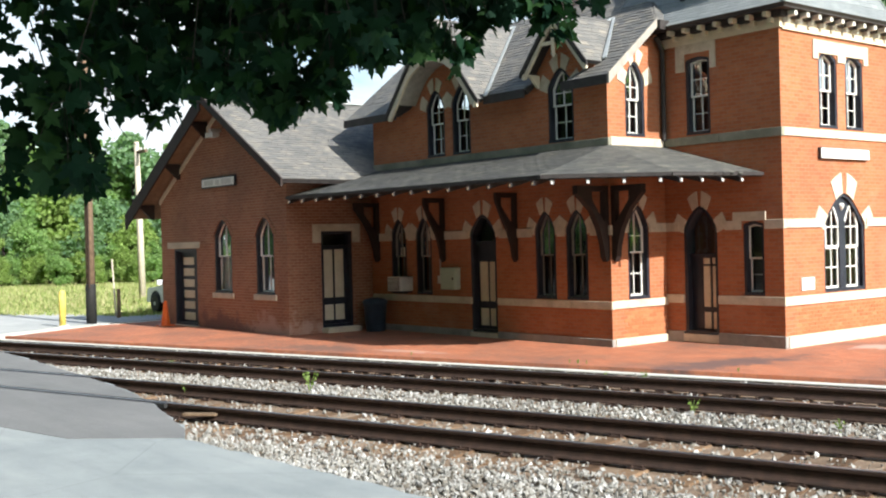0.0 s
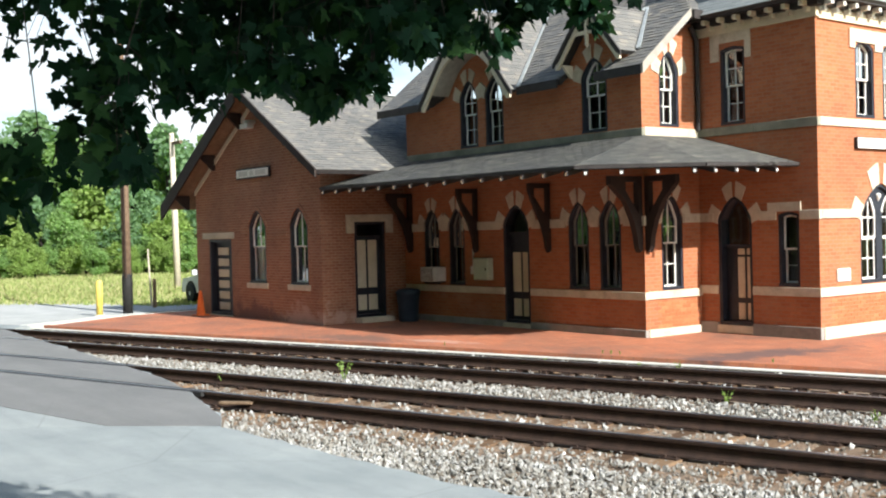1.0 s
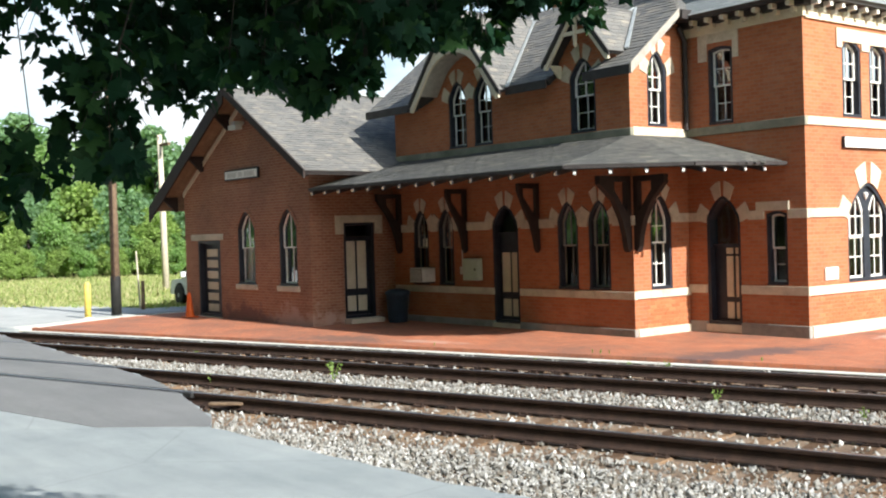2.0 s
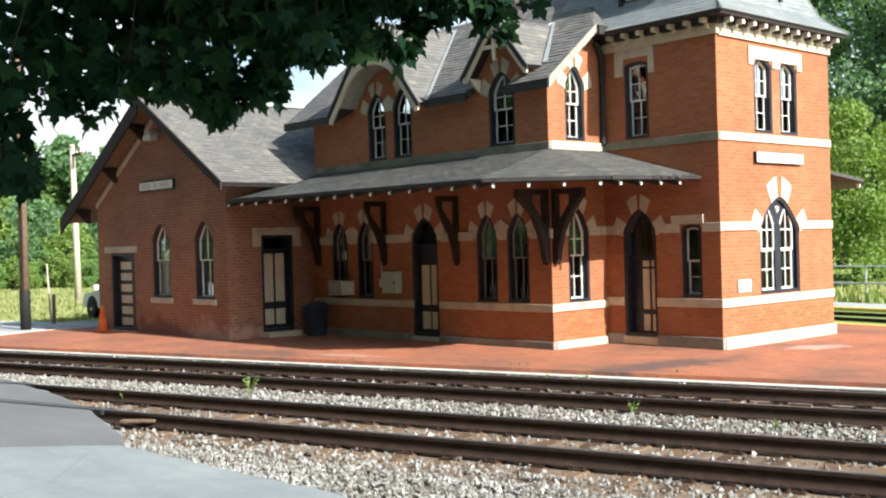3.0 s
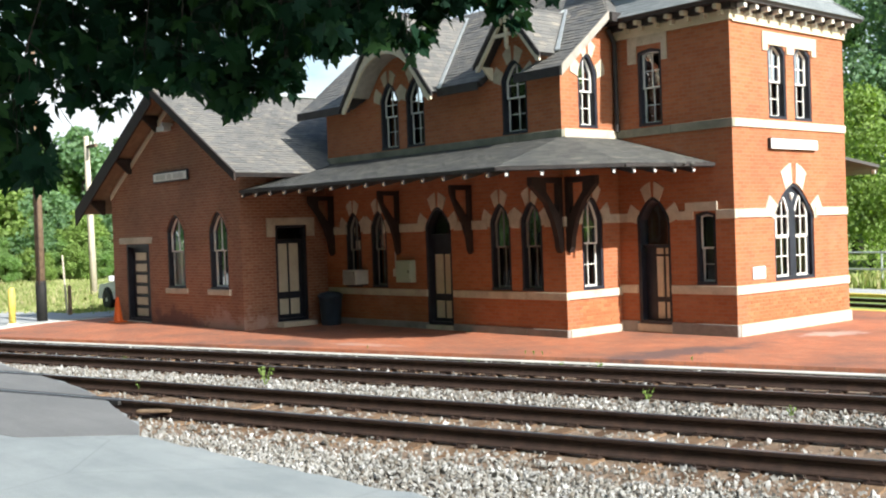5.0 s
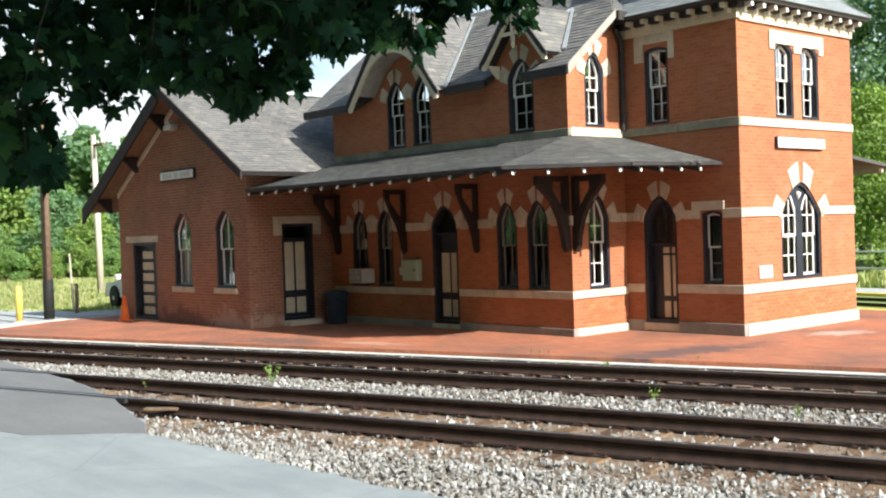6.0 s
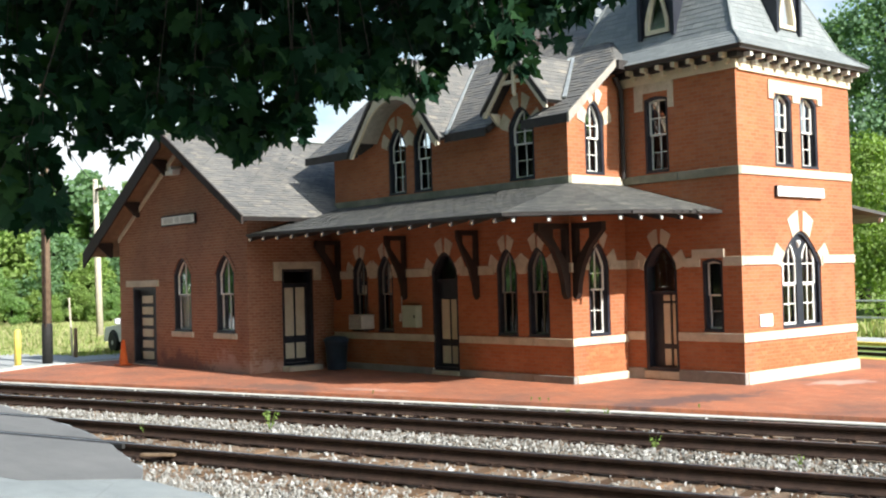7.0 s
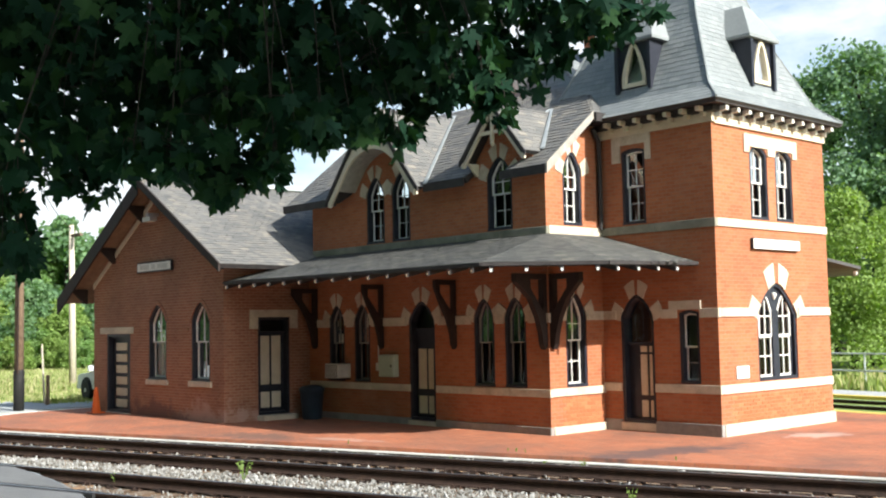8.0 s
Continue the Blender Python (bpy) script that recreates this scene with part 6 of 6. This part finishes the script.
# ---------- loose things ----------
def timber_poles():
    p = thing("utility_pole", "brown timber utility pole with a dark sleeved foot", "utility pole", (-29.95, 21.15, -0.05))
    bm = bmesh.new()
    tube(bm, [(0, 0, 0), (0, 0, 3), (-0.03, 0, 8.2)], [0.135, 0.125, 0.10], 12)
    part("shaft", bm, M_POLE, p, "weathered timber shaft", True)
    bm = bmesh.new()
    lathe(bm, [(0.152, 0.0), (0.154, 1.15), (0.14, 1.2)], sides=14)
    part("sleeve", bm, M_BLACK, p, "black sleeve round the foot", True)
    part("conduit", tube(bmesh.new(), [(0.13, -0.09, 1.1), (0.13, -0.08, 5.0)], [0.03, 0.03], 6), M_RUST, p, "rusty conduit pipe")
    q = thing("utility_pole", "sun-bleached pale utility pole at the field edge", "utility pole", (-42.0, 28.0, -0.1))
    bm = bmesh.new()
    tube(bm, [(0, 0, 0), (-0.1, 0, 3.5), (-0.2, 0, 6.75)], [0.15, 0.13, 0.10], 12)
    part("shaft", bm, M_POLELIT, q, "bleached timber shaft", True)
    part("crossarm", boxes((-0.28, -0.06, 6.25, 0.75, 0.06, 6.36)), M_POLE, q, "short timber crossarm")
    for x in (0.25, 0.6):
        part("insulator", lathe(bmesh.new(), [(0.03, 0), (0.05, 0.05), (0.03, 0.1), (0.045, 0.14)], (x, 0, 6.36), 8), M_TIN, q, "small pale insulator")
    w = thing("overhead_wire", "thin black wire hanging between the poles", "wire", (-42.2, 28.0, 0))
    bm = bmesh.new()
    a, b = Vector((0, 0, 6.5)), Vector((12.2, -6.9, 7.9))
    tube(bm, [a + (b - a) * t - Vector((0, 0, 1.6 * t * (1 - t))) for t in [i / 10 for i in range(11)]], [0.014] * 11, 4)
    part("cable", bm, M_BLACK, w)


def bollard():
    b = thing("bollard", "yellow painted steel bollard at the platform end", "bollard", (-29.55, 20.15, -0.02))
    bm = bmesh.new()
    lathe(bm, [(0.095, 0.0), (0.095, 0.94), (0.08, 1.0), (0.045, 1.035), (0.0, 1.045)], sides=16)
    part("post", bm, M_YELLOW, b, "", True)
    bm = bmesh.new()
    lathe(bm, [(0.17, 0), (0.15, 0.035), (0.1, 0.04)], sides=14)
    part("base_plate", bm, M_CONC, b, "small concrete collar")


def traffic_cone():
    c = thing("traffic_cone", "orange plastic traffic cone beside the dark door", "traffic cone", (-26.85, 22.05, 0))
    bm = bmesh.new()
    lathe(bm, [(0.14, 0.035), (0.125, 0.06), (0.085, 0.35), (0.045, 0.66), (0.03, 0.70), (0.015, 0.70)], sides=16)
    part("cone", bm, M_ORANGE, c, "", True)
    part("base", worn(boxes((-0.19, -0.19, 0, 0.19, 0.19, 0.035)), 0.008), M_ORANGE, c)


def rubbish_bin():
    b = thing("rubbish_bin", "dark blue plastic rubbish bin under the canopy", "bin", (-20.15, 24.42, 0))
    bm = bmesh.new()
    lathe(bm, [(0.22, 0.0), (0.235, 0.02), (0.285, 0.66), (0.30, 0.67), (0.30, 0.70), (0.28, 0.70), (0.27, 0.66), (0.22, 0.05)], sides=20)
    part("body", bm, M_BIN, b, "", True)
    bm = bmesh.new()
    lathe(bm, [(0.31, 0.70), (0.31, 0.73), (0.24, 0.79), (0.08, 0.82)], sides=20)
    part("lid", bm, M_BIN, b, "low domed lid", True)
    for sgn in (-1, 1):
        part("handle", boxes((sgn * 0.29 - 0.03, -0.06, 0.56, sgn * 0.29 + 0.03, 0.06, 0.60)), M_BIN, b)


def wall_fittings():
    ac = thing("air_conditioner", "beige window air conditioner sticking out under the canopy", "air conditioner", (-19.5, FY, 0.98))
    part("case", worn(boxes((-0.26, -0.38, 0, 0.26, 0.15, 0.34)), 0.012), M_TIN, ac, "beige metal case")
    part("grille_frame", boxes((-0.23, -0.392, 0.03, 0.23, -0.38, 0.31)), M_ROOM, ac, "grey grille")
    for i in range(9):
        part("grille_slat", boxes((-0.22, -0.402, 0.045 + 0.029 * i, 0.22, -0.390, 0.060 + 0.029 * i)), M_TIN, ac)
    part("mount", boxes((-0.24, -0.3, -0.04, 0.24, 0.0, 0.0)), M_RUST, ac, "steel mounts")
    bx = thing("utility_box", "pale green metal utility box on the brick wall", "utility box", (-17.72, FY, 1.04))
    part("case", worn(boxes((-0.27, -0.16, 0, 0.27, 0.0, 0.50)), 0.012), M_GREENBOX, bx)
    part("cover", worn(boxes((-0.24, -0.172, 0.03, 0.24, -0.158, 0.47)), 0.006), M_GREENBOX, bx)
    part("latch", boxes((0.18, -0.185, 0.22, 0.21, -0.17, 0.28)), M_RUST, bx)
    sw = thing("switch_box", "small grey switch box on the brick wall", "switch box", (-18.14, FY, 1.17))
    part("case", worn(boxes((-0.05, -0.08, 0, 0.06, 0.0, 0.18)), 0.006), M_TIN, sw)
    part("conduit", tube(bmesh.new(), [(0, -0.03, 0.18), (0, -0.03, 1.0)], [0.013, 0.013], 6), M_TIN, sw)


def parked_car():
    c = thing("car", "white parked pickup truck behind the station corner", "car", (-32.2, 25.5, -0.03))
    c.scale = (0.86, 0.86, 0.82)
    side_shape = [(-2.3, 0.42), (-2.32, 0.78), (-2.2, 1.0), (-1.05, 1.12), (-0.55, 1.72), (0.9, 1.74), (1.1, 1.15), (2.9, 1.12), (2.92, 0.45)]
    bm = bmesh.new()
    prism(bm, [(x, -0.88, z) for x, z in side_shape], (0, 1.76, 0))
    part("body", worn(bm, 0.06, 2), M_CAR, c, "white painted body")
    part("windscreen", prism(bmesh.new(), [(-1.03, -0.72, 1.17), (-0.60, -0.66, 1.66), (-0.60, 0.66, 1.66), (-1.03, 0.72, 1.17)], (-0.02, 0, 0.015)), M_DARK, c, "dark windscreen")
    for s in (-1, 1):
        part("side_window", prism(bmesh.new(), [(-0.85, s * 0.885, 1.18), (-0.5, s * 0.885, 1.64), (0.75, s * 0.885, 1.66), (0.9, s * 0.885, 1.2)], (0, s * 0.012, 0)), M_DARK, c, "dark side window")
        part("mirror", worn(boxes((-0.92, s * 0.98 - 0.11, 1.16, -0.78, s * 0.98 + 0.11, 1.38)), 0.02), M_CAR, c)
        part("headlight", worn(boxes((-2.36, s * 0.66 - 0.16, 0.74, -2.28, s * 0.66 + 0.16, 0.92)), 0.02), M_WHITE, c)
        for x in (-1.45, 1.75):
            w = bmesh.new()
            lathe(w, [(0.2, -0.12), (0.36, -0.12), (0.39, -0.08), (0.39, 0.08), (0.36, 0.12), (0.2, 0.12)], sides=20)
            wh = part("wheel", w, M_BLACK, c, "black tyre")
            wh.matrix_basis = pose(x, s * 0.82, 0.39, 90, 0, 0)
            r = bmesh.new()
            lathe(r, [(0.03, -0.125), (0.21, -0.11), (0.21, 0.11), (0.03, 0.125)], sides=14)
            part("rim", r, M_TIN, wh, "grey steel rim")
            a = bmesh.new()
            prism(a, [(x + 0.5 * math.cos(t), s * 0.885, 0.42 + 0.5 * math.sin(t)) for t in [math.pi * i / 10 for i in range(11)]], (0, s * 0.006, 0))
            part("wheel_arch", a, M_BLACK, c, "dark wheel arch")
    part("bumper", worn(boxes((-2.42, -0.86, 0.42, -2.28, 0.86, 0.62)), 0.03), M_BLACK, c, "dark front bumper")
    part("grille", worn(boxes((-2.35, -0.48, 0.68, -2.29, 0.48, 0.92)), 0.01), M_BLACK, c, "dark grille")


def small_posts():
    p = thing("wooden_post", "short weathered wooden post at the lot edge", "post", (-31.8, 22.75, -0.05))
    bm = bmesh.new()
    tube(bm, [(0, 0, 0), (0.02, 0, 0.95)], [0.065, 0.055], 9)
    part("shaft", bm, M_SOFFIT, p)
    q = thing("wooden_stake", "thin leaning stake at the lot edge", "stake", (-32.4, 22.9, -0.05))
    part("shaft", tube(bmesh.new(), [(0, 0, 0), (-0.22, 0, 1.9)], [0.035, 0.025], 6), M_POLELIT, q)


def rear_fence():
    f = thing("rail_fence", "pale blue-grey metal rail fence beyond the rear track", "fence", at_back(0, 38.2, -0.08), turn=BACK)
    for i in range(16):
        bm = bmesh.new()
        tube(bm, [(-26 + 2.1 * i, 0, 0), (-26 + 2.1 * i, 0, 1.18)], [0.03, 0.03], 6)
        part("post", bm, M_ZINC, f)
    for z in (0.62, 1.15):
        part("rail", tube(bmesh.new(), [(-26, 0, z), (6, 0, z)], [0.028, 0.028], 6), M_ZINC, f)


def far_house():
    h = thing("brick_house", "distant orange brick house at the field edge", "house", bearing(75.6, 74, -0.1), turn=75.6)
    part("wall", boxes((-2.6, -3, 0, 1.0, 3, 4.4)), M_BRICK, h, "orange brick wall")
    part("roof", prism(bmesh.new(), [(-2.9, -3.2, 4.4), (1.3, -3.2, 4.4), (-0.8, -3.2, 6.2)], (0, 6.4, 0)), M_SLATE, h, "grey roof")
    for x in (-1.6, 0.1):
        part("window", boxes((x - 0.4, -3.03, 1.2, x + 0.4, -2.95, 2.6)), M_DARK, h, "dark window")


def crossing_plank():
    p = thing("loose_board", "broken rusty board lying at the crossing edge", "board", (-11.77, 15.59, -0.10), turn=40)
    part("plank", worn(boxes((-0.24, -0.06, 0, 0.24, 0.06, 0.04)), 0.01), M_POLE, p)
    for d in (18.2915, 19.7965):
        for off in (-0.08, 0.08):
            tagged(slab("flange_groove", [at_track(-21, d + off - 0.028), at_track(-7.9 if d < 19 else -11.6, d + off - 0.028), at_track(-7.9 if d < 19 else -11.6, d + off + 0.028), at_track(-21, d + off + 0.028)], 0.009, -0.05, M_BLACK, "dark groove beside the rail in the crossing", "groove"))

# ---------- build ----------
ground()
road()
platform()
tracks()
gable_block()
main_block()
main_roof()
cross_gables()
canopy()
tower()
woods()
field()
maple()
timber_poles()
bollard()
traffic_cone()
rubbish_bin()
wall_fittings()
parked_car()
small_posts()
rear_fence()
far_house()
crossing_plank()
weeds()
ballast()
